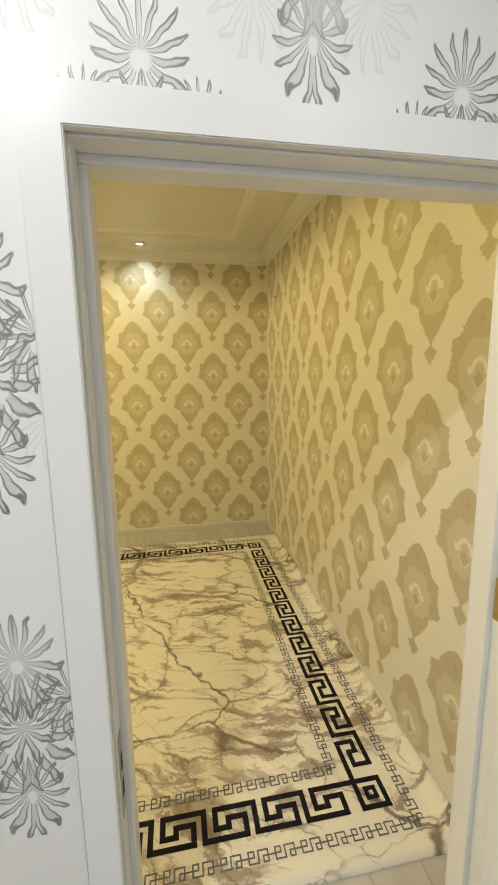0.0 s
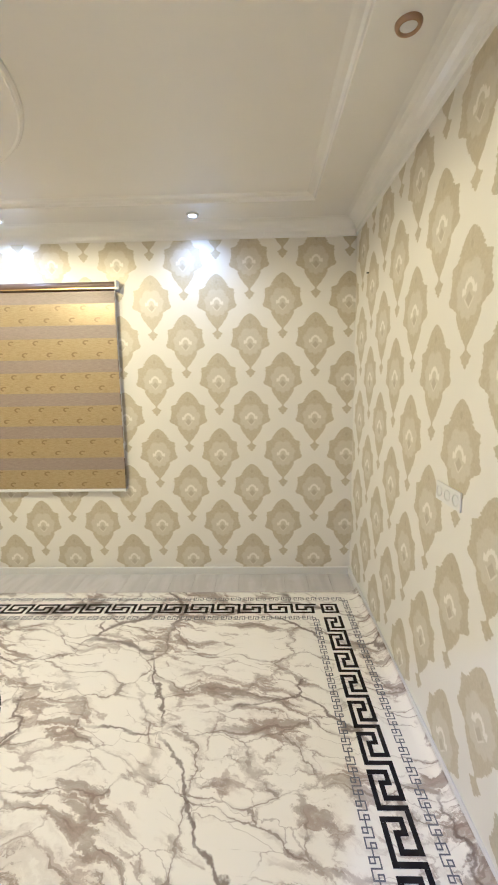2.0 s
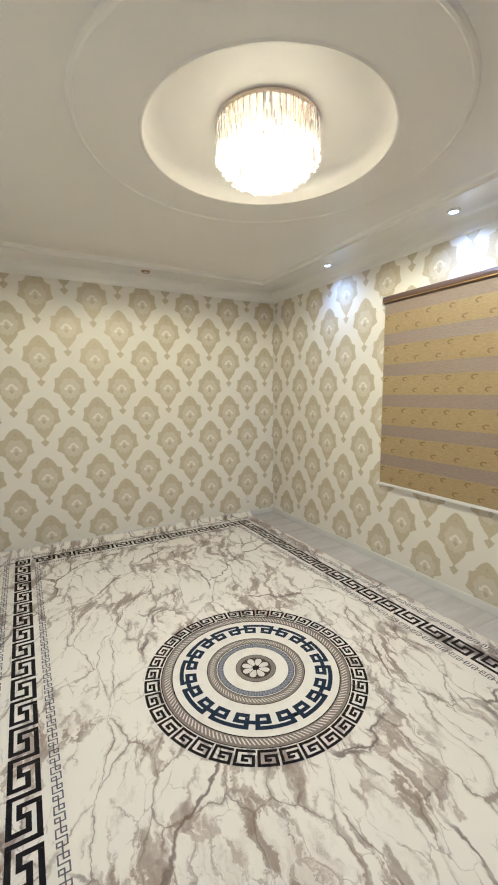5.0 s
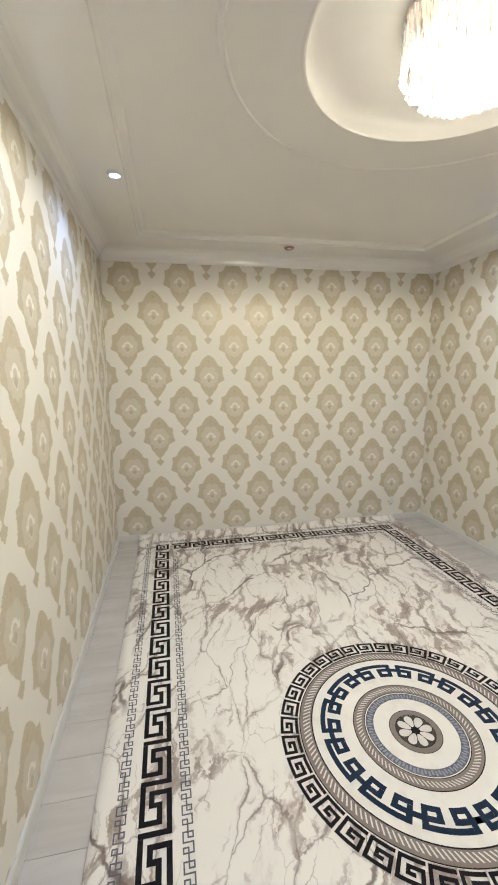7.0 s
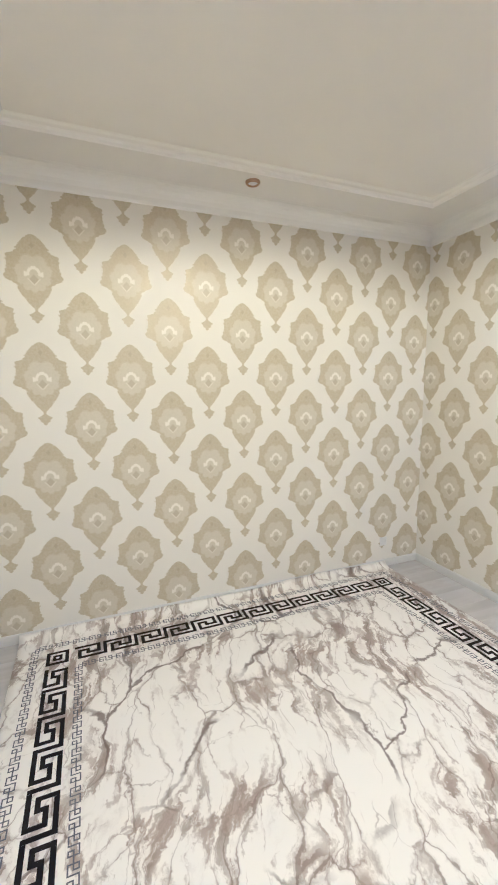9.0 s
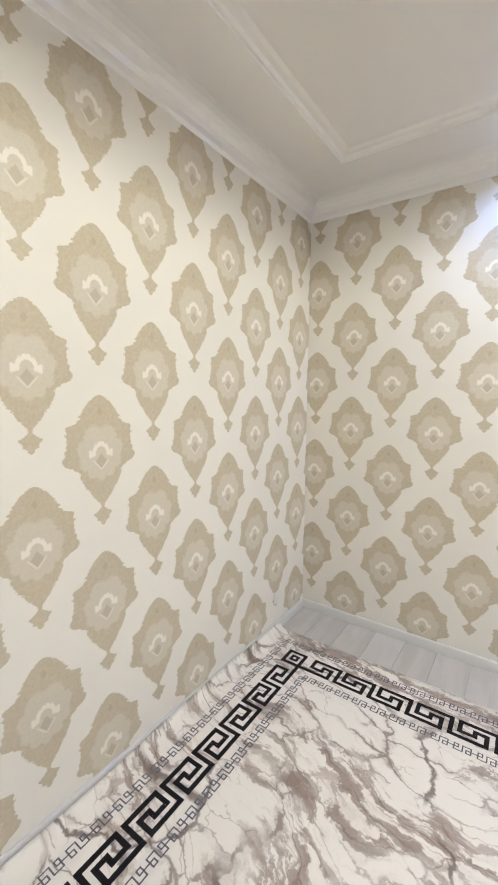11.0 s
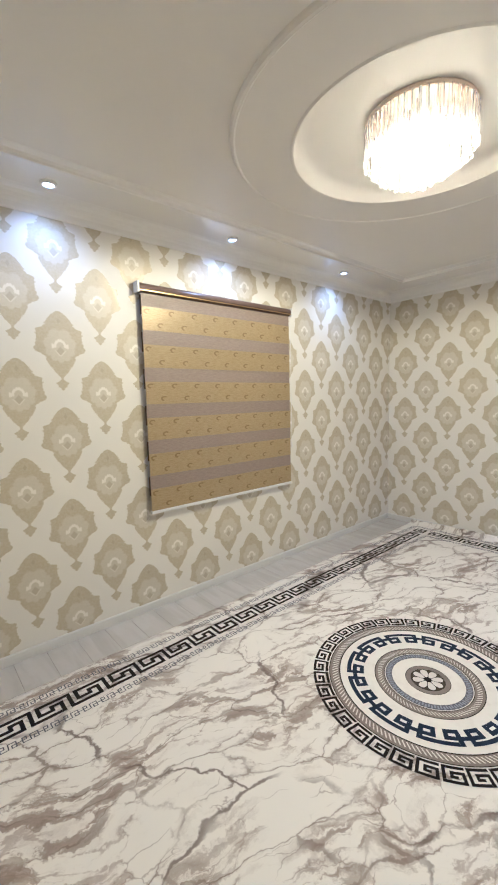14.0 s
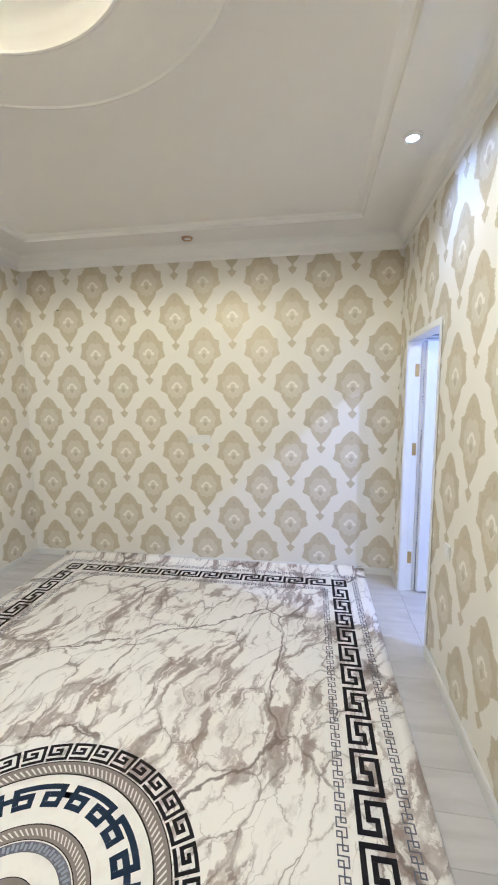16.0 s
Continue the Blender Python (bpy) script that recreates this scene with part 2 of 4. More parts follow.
def paint(name, colour, rough, grain=160, depth=0.06):
    n = Nodes(name)
    pos, x, y, z = n.object_xyz()
    tone = n.noise(pos, 1.3, 3)
    fine = n.noise(pos, grain, 3)
    c = n.mix(n.mul(tone, 0.7), colour, tuple(v * 0.93 for v in colour))
    return n.done(n.shine(c, n.add(rough - 0.06, n.mul(n.noise(pos, 9, 3), 0.12)), 0.0, n.bump(fine, depth, 0.002)))


def plain(name, colour, rough=0.5, metal=0.0, grain=240, depth=0.05):
    n = Nodes(name)
    pos, x, y, z = n.object_xyz()
    g = n.noise(pos, grain, 2)
    c = n.mix(n.mul(g, 0.5), colour, tuple(v * 0.82 for v in colour))
    return n.done(n.shine(c, rough, metal, n.bump(g, depth, 0.001)))


def marble_rug():
    """Short pile printed as cream marble: lens-shaped cells, taupe smoke in drifts, fine crooked cracks."""
    n = Nodes("marble_print_pile")
    pos, x, y, z = n.object_xyz()
    flat = n.xyz(n.sub(n.mul(x, 0.96), n.mul(y, 0.28)), n.add(n.mul(y, 0.96), n.mul(x, 0.28)), 0.0)
    half = (0.5, 0.5, 0.5)
    w1 = n.vec("SUBTRACT", n.noise(flat, 1.5, 3, 0.5, colour=True), half)
    w2 = n.vec("SUBTRACT", n.noise(flat, 6.0, 4, 0.6, colour=True), half)
    w3 = n.vec("SUBTRACT", n.noise(flat, 24.0, 4, 0.65, colour=True), half)
    calm = n.vec("ADD", flat, n.vec("MULTIPLY", w1, (0.34, 0.40, 0.0)))
    crooked = n.vec("ADD", calm, n.vec("ADD", n.vec("MULTIPLY", w2, (0.15, 0.09, 0.0)), n.vec("MULTIPLY", w3, (0.026, 0.02, 0.0))))
    torn = n.vec("ADD", crooked, n.vec("MULTIPLY", w3, (0.07, 0.04, 0.0)))
    drift = n.noise(n.vec("MULTIPLY", calm, (0.8, 1.2, 1.0)), 1.55, 4, 0.6)
    thick = n.step(drift, 0.43, 0.61)
    patch = n.noise(n.vec("MULTIPLY", torn, (0.55, 1.9, 1.0)), 7.5, 6, 0.68)
    cells = n.cells(n.vec("MULTIPLY", crooked, (0.52, 1.25, 1.0)), 3.7, "DISTANCE_TO_EDGE")
    small = n.cells(n.vec("ADD", n.vec("MULTIPLY", crooked, (0.55, 1.3, 1.0)), (3.1, 7.7, 0.0)), 8.0, "DISTANCE_TO_EDGE")
    great = n.cells(n.vec("ADD", n.vec("MULTIPLY", crooked, (0.75, 1.0, 1.0)), (6.3, 2.2, 0.0)), 1.25, "DISTANCE_TO_EDGE")
    swell = n.step(patch, 0.40, 0.66)
    # smoke gathers along the cell edges where the drift is thick
    reach = n.add(0.006, n.mul(n.add(n.mul(thick, 0.21), 0.05), swell))
    smoke = n.step(n.sub(cells, reach), 0.03, -0.05)
    smoke2 = n.mul(n.step(n.sub(small, n.mul(reach, 0.8)), 0.02, -0.05), n.step(n.add(drift, n.mul(n.sub(patch, 0.5), 0.8)), 0.43, 0.56))
    haze = n.mul(n.step(n.add(patch, n.mul(n.sub(drift, 0.5), 0.9)), 0.49, 0.70), 0.45)
    broken = n.step(n.noise(flat, 3.4, 3, 0.6), 0.40, 0.54)
    hair = n.mul(n.step(small, 0.018, 0.004), n.mul(n.step(n.noise(flat, 5.2, 3), 0.47, 0.58), 0.75))
    crack = n.mul(n.step(n.sub(cells, n.mul(swell, 0.012)), 0.011, 0.001), n.blend(broken, 0.12, 0.9))
    vein = n.mul(n.step(n.sub(great, n.mul(n.noise(flat, 8.0, 3), 0.018)), 0.006, -0.006), n.step(n.noise(flat, 1.9, 3), 0.42, 0.54))
    dusk = n.mul(n.step(patch, 0.53, 0.68), n.step(drift, 0.47, 0.60))
    c = n.mix(n.noise(flat, 2.6, 3), (0.83, 0.795, 0.71), (0.785, 0.745, 0.655))
    c = n.mix(haze, c, (0.50, 0.435, 0.37))
    c = n.mix(n.mul(smoke, n.blend(thick, 0.45, 0.82)), c, (0.33, 0.275, 0.22))
    c = n.mix(n.mul(smoke2, 0.55), c, (0.36, 0.285, 0.23))
    c = n.mix(n.mul(dusk, 0.55), c, (0.22, 0.172, 0.13))
    c = n.mix(n.mul(hair, 0.65), c, (0.27, 0.21, 0.17))
    c = n.mix(n.mul(crack, 0.75), c, (0.22, 0.165, 0.13))
    c = n.mix(n.mul(vein, 0.85), c, (0.155, 0.115, 0.092))
    pile = n.add(n.noise(pos, 900, 2), n.mul(n.noise(pos, 130, 2), 0.6))
    return n.done(n.shine(c, 0.86, 0.0, n.bump(pile, 0.35, 0.0018), Sheen_Weight=0.15, Specular_IOR_Level=0.25))


def rug_ink(name, colour, worn, amount=0.25):
    n = Nodes(name)
    pos, x, y, z = n.object_xyz()
    c = n.mix(n.mul(n.step(n.noise(pos, 14, 4, 0.6), 0.45, 0.7), amount), colour, worn)
    pile = n.add(n.noise(pos, 900, 2), n.mul(n.noise(pos, 130, 2), 0.6))
    return n.done(n.shine(c, 0.9, 0.0, n.bump(pile, 0.35, 0.0018), Specular_IOR_Level=0.2))


def laminate():
    n = Nodes("grey_marbled_laminate")
    pos, x, y, z = n.object_xyz()
    shift = n.tree.nodes.new("ShaderNodeObjectInfo").outputs["Random"]
    at = n.vec("ADD", pos, n.xyz(n.mul(shift, 31.0), n.mul(shift, 17.0)))
    long_ = n.vec("MULTIPLY", at, (5.0, 0.7, 1.0))
    band = n.noise(long_, 1.6, 4, 0.55, 0.6)
    cloud = n.noise(n.vec("MULTIPLY", at, (2.0, 0.8, 1.0)), 2.2, 4, 0.6, 0.8)
    c = n.mix(n.step(band, 0.35, 0.65), (0.54, 0.515, 0.475), (0.47, 0.445, 0.405))
    c = n.mix(n.mul(n.step(cloud, 0.5, 0.7), 0.5), c, (0.58, 0.565, 0.54))
    c = n.mix(n.mul(shift, 0.12), c, (0.50, 0.485, 0.46))
    return n.done(n.shine(c, n.add(0.17, n.mul(cloud, 0.12)), 0.0, n.bump(n.noise(long_, 60, 2), 0.05, 0.001)))


def zebra_fabric(name, colour, dark, motif):
    """Woven blind fabric; motif: small curled marks in two rows on each band."""
    n = Nodes(name)
    pos, x, y, z = n.object_xyz()
    thread = n.noise(n.vec("MULTIPLY", pos, (0.4, 1.0, 1.0)), 700, 2)
    slub = n.noise(n.vec("MULTIPLY", pos, (6.0, 1.0, 40.0)), 4, 3)
    c = n.mix(n.step(n.add(n.mul(thread, 0.5), n.mul(slub, 0.5)), 0.35, 0.65), colour, dark)
    metal = 0.0
    if motif:
        wx, d = 0.21, n.math("FLOORED_MODULO", n.sub(2.364, z), 0.276)
        mark = 0.0
        for row, shift in ((0.038, 0.0), (0.134, 0.10)):
            fx = n.sub(n.math("FLOORED_MODULO", n.add(x, shift), wx), wx / 2)
            fz = n.sub(d, row)
            r = n.math("SQRT", n.add(n.math("POWER", n.mul(fx, 0.62), 2.0), n.mul(fz, fz)))
            m = n.mul(n.step(n.absolute(n.sub(r, 0.015)), 0.007, 0.003), n.step(n.add(fx, n.mul(fz, 0.8)), 0.012, 0.006))
            mark = n.high(mark, m)
        c = n.mix(n.mul(mark, 0.7), c, (0.17, 0.11, 0.04))
        metal = 0.2
    return n.done(n.shine(c, 0.34 if motif else 0.5, metal, n.bump(thread, 0.2, 0.001)))


MEDALLION_N = wallpaper_medallion("medallion_paper_north", 0, -3.780, 2.035)
MEDALLION_E = wallpaper_medallion("medallion_paper_east", 1, 2.485, 2.03)
MEDALLION_W = wallpaper_medallion("medallion_paper_west", 1, 2.574, 2.035)
MEDALLION_S = wallpaper_medallion("medallion_paper_south", 0, -0.82, 2.05)
DAMASK = wallpaper_damask()
CEILING = paint("ceiling_paint", (0.78, 0.755, 0.715), 0.42)


def gloss_paint(name, colour, under, coat):
    """White oil paint with a clear gloss over it."""
    n = Nodes(name)
    pos, x, y, z = n.object_xyz()
    c = n.mix(n.mul(n.noise(pos, 1.3, 3), 0.7), colour, tuple(v * 0.95 for v in colour))
    ripple = n.bump(n.add(n.noise(pos, 7, 2), n.mul(n.noise(pos, 40, 2), 0.15)), 0.10, 0.004)
    return n.done(n.shine(c, under, 0.0, ripple, Coat_Weight=1.0, Coat_Roughness=coat, Coat_IOR=1.75))


COVE = gloss_paint("cornice_gloss_paint", (0.80, 0.785, 0.75), 0.35, 0.04)
BORDER = gloss_paint("ceiling_border_paint", (0.79, 0.77, 0.735), 0.4, 0.16)
WHITE = paint("white_lacquer", (0.80, 0.80, 0.795), 0.3, 30, 0.02)
SKIRT = paint("skirting_white", (0.64, 0.63, 0.60), 0.35, 60, 0.03)
MARBLE = marble_rug()
BLACK = rug_ink("rug_black", (0.010, 0.009, 0.012), (0.035, 0.032, 0.034), 0.4)
PALE_SLATE = rug_ink("rug_pale_slate", (0.30, 0.32, 0.37), (0.24, 0.25, 0.29), 0.5)
GREY = rug_ink("rug_slate", (0.13, 0.13, 0.155), (0.26, 0.25, 0.25), 0.5)
NAVY = rug_ink("rug_navy", (0.015, 0.026, 0.052), (0.04, 0.05, 0.08), 0.5)
TAUPE = rug_ink("rug_taupe", (0.25, 0.215, 0.18), (0.19, 0.165, 0.14), 0.5)
BROWN = rug_ink("rug_brown", (0.062, 0.05, 0.043), (0.10, 0.085, 0.07), 0.5)
CREAM = rug_ink("rug_cream", (0.72, 0.68, 0.60), (0.55, 0.51, 0.45), 0.4)
PALE_GROUND = rug_ink("rug_pale_ground", (0.81, 0.775, 0.69), (0.64, 0.58, 0.50), 0.35)
PLANK = laminate()
GAP = plain("floor_joint", (0.46, 0.445, 0.42), 0.6)
GOLD = zebra_fabric("gold_band_fabric", (0.40, 0.315, 0.165), (0.30, 0.222, 0.095), True)
MAUVE = zebra_fabric("mauve_sheer_fabric", (0.29, 0.232, 0.19), (0.225, 0.178, 0.145), False)
BRONZE = plain("brown_foil", (0.13, 0.085, 0.062), 0.28, 0.15, 26, 0.09)
COPPER = plain("copper_trim", (0.36, 0.24, 0.155), 0.28, 0.85)
ROSE = plain("rose_gold_mirror", (0.80, 0.68, 0.58), 0.3, 0.9)
BRASS = plain("brass", (0.62, 0.44, 0.16), 0.3, 0.9)
STEEL = plain("satin_steel", (0.50, 0.49, 0.46), 0.35, 0.9)
PLASTIC = plain("white_plastic", (0.76, 0.755, 0.73), 0.35)
# near-black: painted shade of latch and pin holes, and the nail's own colour
DARK = plain("hole_shade_nail_black", (0.02, 0.02, 0.02), 0.7)


def glowing(name, colour, strength):
    n = Nodes(name)
    e = n.tree.nodes.new("ShaderNodeEmission")
    e.inputs[0].default_value, e.inputs[1].default_value = (*colour, 1), strength
    return n.done(e.outputs[0])


LED = glowing("lit_led_lens", COOL, 26)
BULB = glowing("lit_bulb", (1.0, 0.48, 0.20), 3.6)


def crystal():
    n = Nodes("cut_crystal")
    t = n.tree.nodes.new("ShaderNodeBsdfTranslucent")
    t.inputs[0].default_value = (0.95, 0.93, 0.9, 1)
    g = n.shine((0.95, 0.95, 0.95), 0.05, 0.0, None, Transmission_Weight=1.0, IOR=1.5)
    m = n.tree.nodes.new("ShaderNodeMixShader")
    m.inputs[0].default_value = 0.975
    n.tree.links.new(t.outputs[0], m.inputs[1])
    n.tree.links.new(g, m.inputs[2])
    return n.done(m.outputs[0])


CRYSTAL = crystal()


def pane():
    n = Nodes("window_glass")
    return n.done(n.shine((0.9, 0.95, 0.95), 0.02, 0.0, None, Transmission_Weight=1.0, IOR=1.45))


# ---- mesh helpers ----
def part(name, bm, material, parent=None, label="", smooth=False):
    me = bpy.data.meshes.new(name)
    bmesh.ops.recalc_face_normals(bm, faces=bm.faces)
    bm.to_mesh(me)
    bm.free()
    me.materials.append(material)
    if smooth:
        for p in me.polygons:
            p.use_smooth = True
    ob = new(name, me)
    if parent:
        ob.parent = parent
    if label:
        tagged(ob, label)
    return ob


def raw(name, verts, faces, material, parent=None, label=""):
    me = bpy.data.meshes.new(name)
    me.from_pydata(verts, [], faces)
    me.materials.append(material)
    ob = new(name, me)
    if parent:
        ob.parent = parent
    if label:
        tagged(ob, label)
    return ob


def block(bm, a, b, bevel=0.0, m=None):
    r = bmesh.ops.create_cube(bm, size=1.0)
    vs = r["verts"]
    size = [abs(q - p) for p, q in zip(a, b)]
    mid = [(p + q) / 2 for p, q in zip(a, b)]
    for v in vs:
        v.co = Vector([c * s + o for c, s, o in zip(v.co, size, mid)])
    if bevel:
        es = {e for v in vs for e in v.link_edges}
        out = bmesh.ops.bevel(bm, geom=list(es), offset=bevel, segments=2, affect="EDGES", profile=0.6)
        vs = list({v for f in out["faces"] for v in f.verts} | {v for v in vs if v.is_valid})
    if m:
        bmesh.ops.transform(bm, matrix=m, verts=vs)
    return vs


def boxed(name, a, b, material, parent=None, label="", bevel=0.0):
    bm = bmesh.new()
    block(bm, a, b, bevel)
    return part(name, bm, material, parent, label)


def turned(bm, profile, segments=48, m=None):
    """A solid of revolution round z from (radius, height) pairs."""
    rings = []
    for r, h in profile:
        rings.append([bm.verts.new((r * math.cos(math.tau * k / segments), r * math.sin(math.tau * k / segments), h)) for k in range(segments)])
    made = [v for ring in rings for v in ring]
    for p, q in zip(rings, rings[1:]):
        for k in range(segments):
            bm.faces.new((p[k], p[(k + 1) % segments], q[(k + 1) % segments], q[k]))
    if m:
        bmesh.ops.transform(bm, matrix=m, verts=made)
    return made


def swept(bm, profile, corners):
    """A moulding: profile of (inset, height) swept round a closed rectangle of (x, y) corners, given anticlockwise."""
    cx = sum(c[0] for c in corners) / 4
    cy = sum(c[1] for c in corners) / 4
    rings = []
    for inset, h in profile:
        rings.append([bm.verts.new((x - math.copysign(inset, x - cx), y - math.copysign(inset, y - cy), h)) for x, y in corners])
    for p, q in zip(rings, rings[1:]):
        for k in range(4):
            bm.faces.new((p[k], p[(k + 1) % 4], q[(k + 1) % 4], q[k]))


def anchor(name, place=(0, 0, 0)):
    ob = new(name)
    ob.location = place
    return ob


def structure(ob, label, category):
    return tagged(ob, label, category, kind="structure")


# ---- room shell ----
ROOM = [(XE, YN), (XW, YN), (XW, YS), (XE, YS)]
T = 0.2


def wall_with_hole(name, a, b, hole, material):
    """A wall block from corner a to corner b with a hole (x0, x1, z0, z1) through it in y."""
    bm = bmesh.new()
    x0, x1, z0, z1 = hole
    block(bm, a, (x0, b[1], b[2]))
    block(bm, (x1, a[1], a[2]), b)
    block(bm, (x0, a[1], z1), (x1, b[1], b[2]))
    if z0 > a[2]:
        block(bm, (x0, a[1], a[2]), (x1, b[1], z0))
    return part(name, bm, material)


WINDOW = (-2.52, -1.28, 0.92, 2.36)
structure(wall_with_hole("wall_north", (XW - T, YN, 0), (XE + T, YN + 0.3, 3.3), WINDOW, MEDALLION_N), "cream wallpapered wall with beige medallions and a window", "wall")
structure(boxed("wall_east", (XE, YS, 0), (XE + T, YN, 3.3), MEDALLION_E), "cream wallpapered wall with staggered beige medallions", "wall")
structure(boxed("wall_west", (XW - T, YS, 0), (XW, YN, 3.3), MEDALLION_W), "cream wallpapered wall with staggered beige medallions", "wall")
LINING = 0.028
OPEN = (DOOR_W - LINING, DOOR_E + LINING, 0.0, DOOR_TOP + LINING)
MID = 0.70
structure(wall_with_hole("wall_south", (XW - T, MID, 0), (XE + T, YS, 3.3), OPEN, MEDALLION_S), "cream wallpapered wall with beige medallions round a doorway", "wall")
structure(wall_with_hole("hall_wall_north", (-1.9, HALL, 0), (XE + 0.9, MID, 3.4), OPEN, DAMASK), "white hall wall papered with silver-grey damask", "wall")
structure(boxed("hall_wall_west", (-2.1, -1.9, 0), (-1.9, MID, 3.4), DAMASK), "white hall wall papered with silver-grey damask", "wall")
structure(boxed("hall_wall_east", (XE + 0.9, -1.9, 0), (XE + 1.1, MID, 3.4), DAMASK), "white hall wall papered with silver-grey damask", "wall")
structure(boxed("hall_wall_south", (-1.9, -1.9, 0), (XE + 0.9, -1.7, 3.4), DAMASK), "white hall wall papered with silver-grey damask", "wall")
structure(boxed("hall_ceiling", (-1.9, -1.7, 3.30), (XE + 0.9, HALL, 3.39), CEILING), "plain white hall ceiling", "ceiling")
structure(boxed("hall_floor", (-1.9, -1.7, -0.06), (XE + 0.9, YS - 0.001, 0.0), PLANK), "pale grey marbled floor of the hall", "floor")


def ceiling():
    """Gloss cornice, flat border, sloped step to the tray, shallow outer ring and deep inner ring."""
    bm = bmesh.new()
    border = bmesh.new()
    swept(border, [(0.112, SOFFIT), (0.380, SOFFIT), (0.384, SOFFIT + 0.003), (0.389, SOFFIT + 0.014), (0.402, SOFFIT + 0.024), (0.424, TRAY - 0.006), (0.445, TRAY)], ROOM)
    structure(part("ceiling_border", border, BORDER), "glossy off-white dropped border round the tray ceiling", "ceiling")
    # tray plane with a round hole, as a fan from the hole to the rectangle
    seg = 96
    ins = 0.445
    x0, x1, y0, y1 = XW + ins, XE - ins, YS + ins, YN - ins

    def rim(a):
        c, s = math.cos(a), math.sin(a)
        f = min((x1 - CX if c > 0 else x0 - CX) / c if abs(c) > 1e-6 else 99, (y1 - CY if s > 0 else y0 - CY) / s if abs(s) > 1e-6 else 99)
        return CX + c * f, CY + s * f

    angles = sorted([math.tau * k / seg for k in range(seg)] + [math.atan2(y - CY, x - CX) % math.tau for x in (x0, x1) for y in (y0, y1)])
    profile = [(0.984, TRAY), (0.981, TRAY - 0.010), (0.973, TRAY - 0.021), (0.962, TRAY - 0.025), (0.953, TRAY - 0.020), (0.668, TRAY - 0.026), (0.656, TRAY - 0.031), (0.648, TRAY - 0.030), (0.645, TRAY - 0.022),
               (0.643, TRAY + 0.020), (0.636, TRAY + 0.045), (0.620, TRAY + 0.064), (0.595, TRAY + 0.076), (0.555, TRAY + 0.083), (0.48, TRAY + 0.085), (0.30, TRAY + 0.085), (0.01, TRAY + 0.085)]
    outer = [bm.verts.new((*rim(a), TRAY)) for a in angles]
    rings = [outer] + [[bm.verts.new((CX + r * math.cos(a), CY + r * math.sin(a), h)) for a in angles] for r, h in profile]
    for p, q in zip(rings, rings[1:]):
        for k in range(len(angles)):
            j = (k + 1) % len(angles)
            bm.faces.new((p[k], p[j], q[j], q[k]))
    bm.faces.new(rings[-1])
    bm.faces.index_update()
    round_ = [f.index for f in bm.faces if (f.calc_center_median().xy - Vector((CX, CY))).length < 0.647 and f.calc_center_median().z > TRAY - 0.005]
    ob = part("ceiling", bm, CEILING)
    for k in round_:
        ob.data.polygons[k].use_smooth = True
    bm2 = bmesh.new()
    block(bm2, (XW - T, YS - 0.1, 3.3), (XE + T, YN + 0.3, 3.4))
    structure(part("roof_slab", bm2, CEILING), "plain slab above the ceiling", "ceiling")
    return structure(ob, "matt off-white tray ceiling with two concentric round recesses", "ceiling")


ceiling()
bm = bmesh.new()
swept(bm, [(0.0, WALL_TOP - 0.004), (0.006, WALL_TOP), (0.012, WALL_TOP + 0.012)] + [(0.012 + 0.1 * (1 - math.cos(a)), WALL_TOP + 0.012 + (SOFFIT - WALL_TOP - 0.012) * math.sin(a)) for a in [radians(d) for d in (15, 30, 45, 60, 75, 90)]], ROOM)
structure(part("cornice", bm, COVE), "glossy white plaster cove cornice above the wallpaper", "cornice")

# skirting: a low rounded strip, open at the doorway
SK = [(0.0, 0.062), (0.008, 0.062), (0.013, 0.054), (0.016, 0.03), (0.017, 0.0)]


def skirting(name, a, b, inward):
    bm = bmesh.new()
    rows = []
    for d, h in SK:
        rows.append([bm.verts.new((p[0] + inward[0] * d, p[1] + inward[1] * d, h)) for p in (a, b)])
    for p, q in zip(rows, rows[1:]):
        bm.faces.new((p[0], p[1], q[1], q[0]))
    for e in (0, 1):
        foot = bm.verts.new((*(a, b)[e], 0.0))
        bm.faces.new([r[e] for r in rows] + [foot])
    return structure(part(name, bm, SKIRT), "low pale grey-white skirting strip along the floor", "baseboard")


skirting("baseboard", (XW, YN), (XE, YN), (0, -1))
skirting("baseboard", (XE, YN), (XE, YS), (-1, 0))
skirting("baseboard", (XW, YN), (XW, YS), (1, 0))
skirting("baseboard", (XW, YS), (DOOR_W - LINING - 0.004, YS), (0, 1))
skirting("baseboard", (DOOR_E + LINING + 0.004, YS), (XE, YS), (0, 1))
structure(boxed("floor", (XW, YS, -0.08), (XE, YN, -0.006), GAP), "floor of pale grey marbled laminate boards", "floor")

# ---- window behind the blind ----
x0, x1, z0, z1 = WINDOW
win = structure(anchor("window_1", ((x0 + x1) / 2, YN + 0.16, z0)), "white plastic window hidden behind a closed blind", "window")
for name, a, b in (("window_frame", (x0, z0), (x0 + 0.06, z1)), ("window_frame", (x1 - 0.06, z0), (x1, z1)), ("window_frame", (x0 + 0.06, z0), (x1 - 0.06, z0 + 0.06)),
                   ("window_frame", (x0 + 0.06, z1 - 0.06), (x1 - 0.06, z1)), ("mullion", ((x0 + x1) / 2 - 0.04, z0 + 0.06), ((x0 + x1) / 2 + 0.04, z1 - 0.06))):
    boxed(name, (a[0] - win.location.x, -0.03, a[1] - z0), (b[0] - win.location.x, 0.03, b[1] - z0), PLASTIC, win, bevel=0.004)
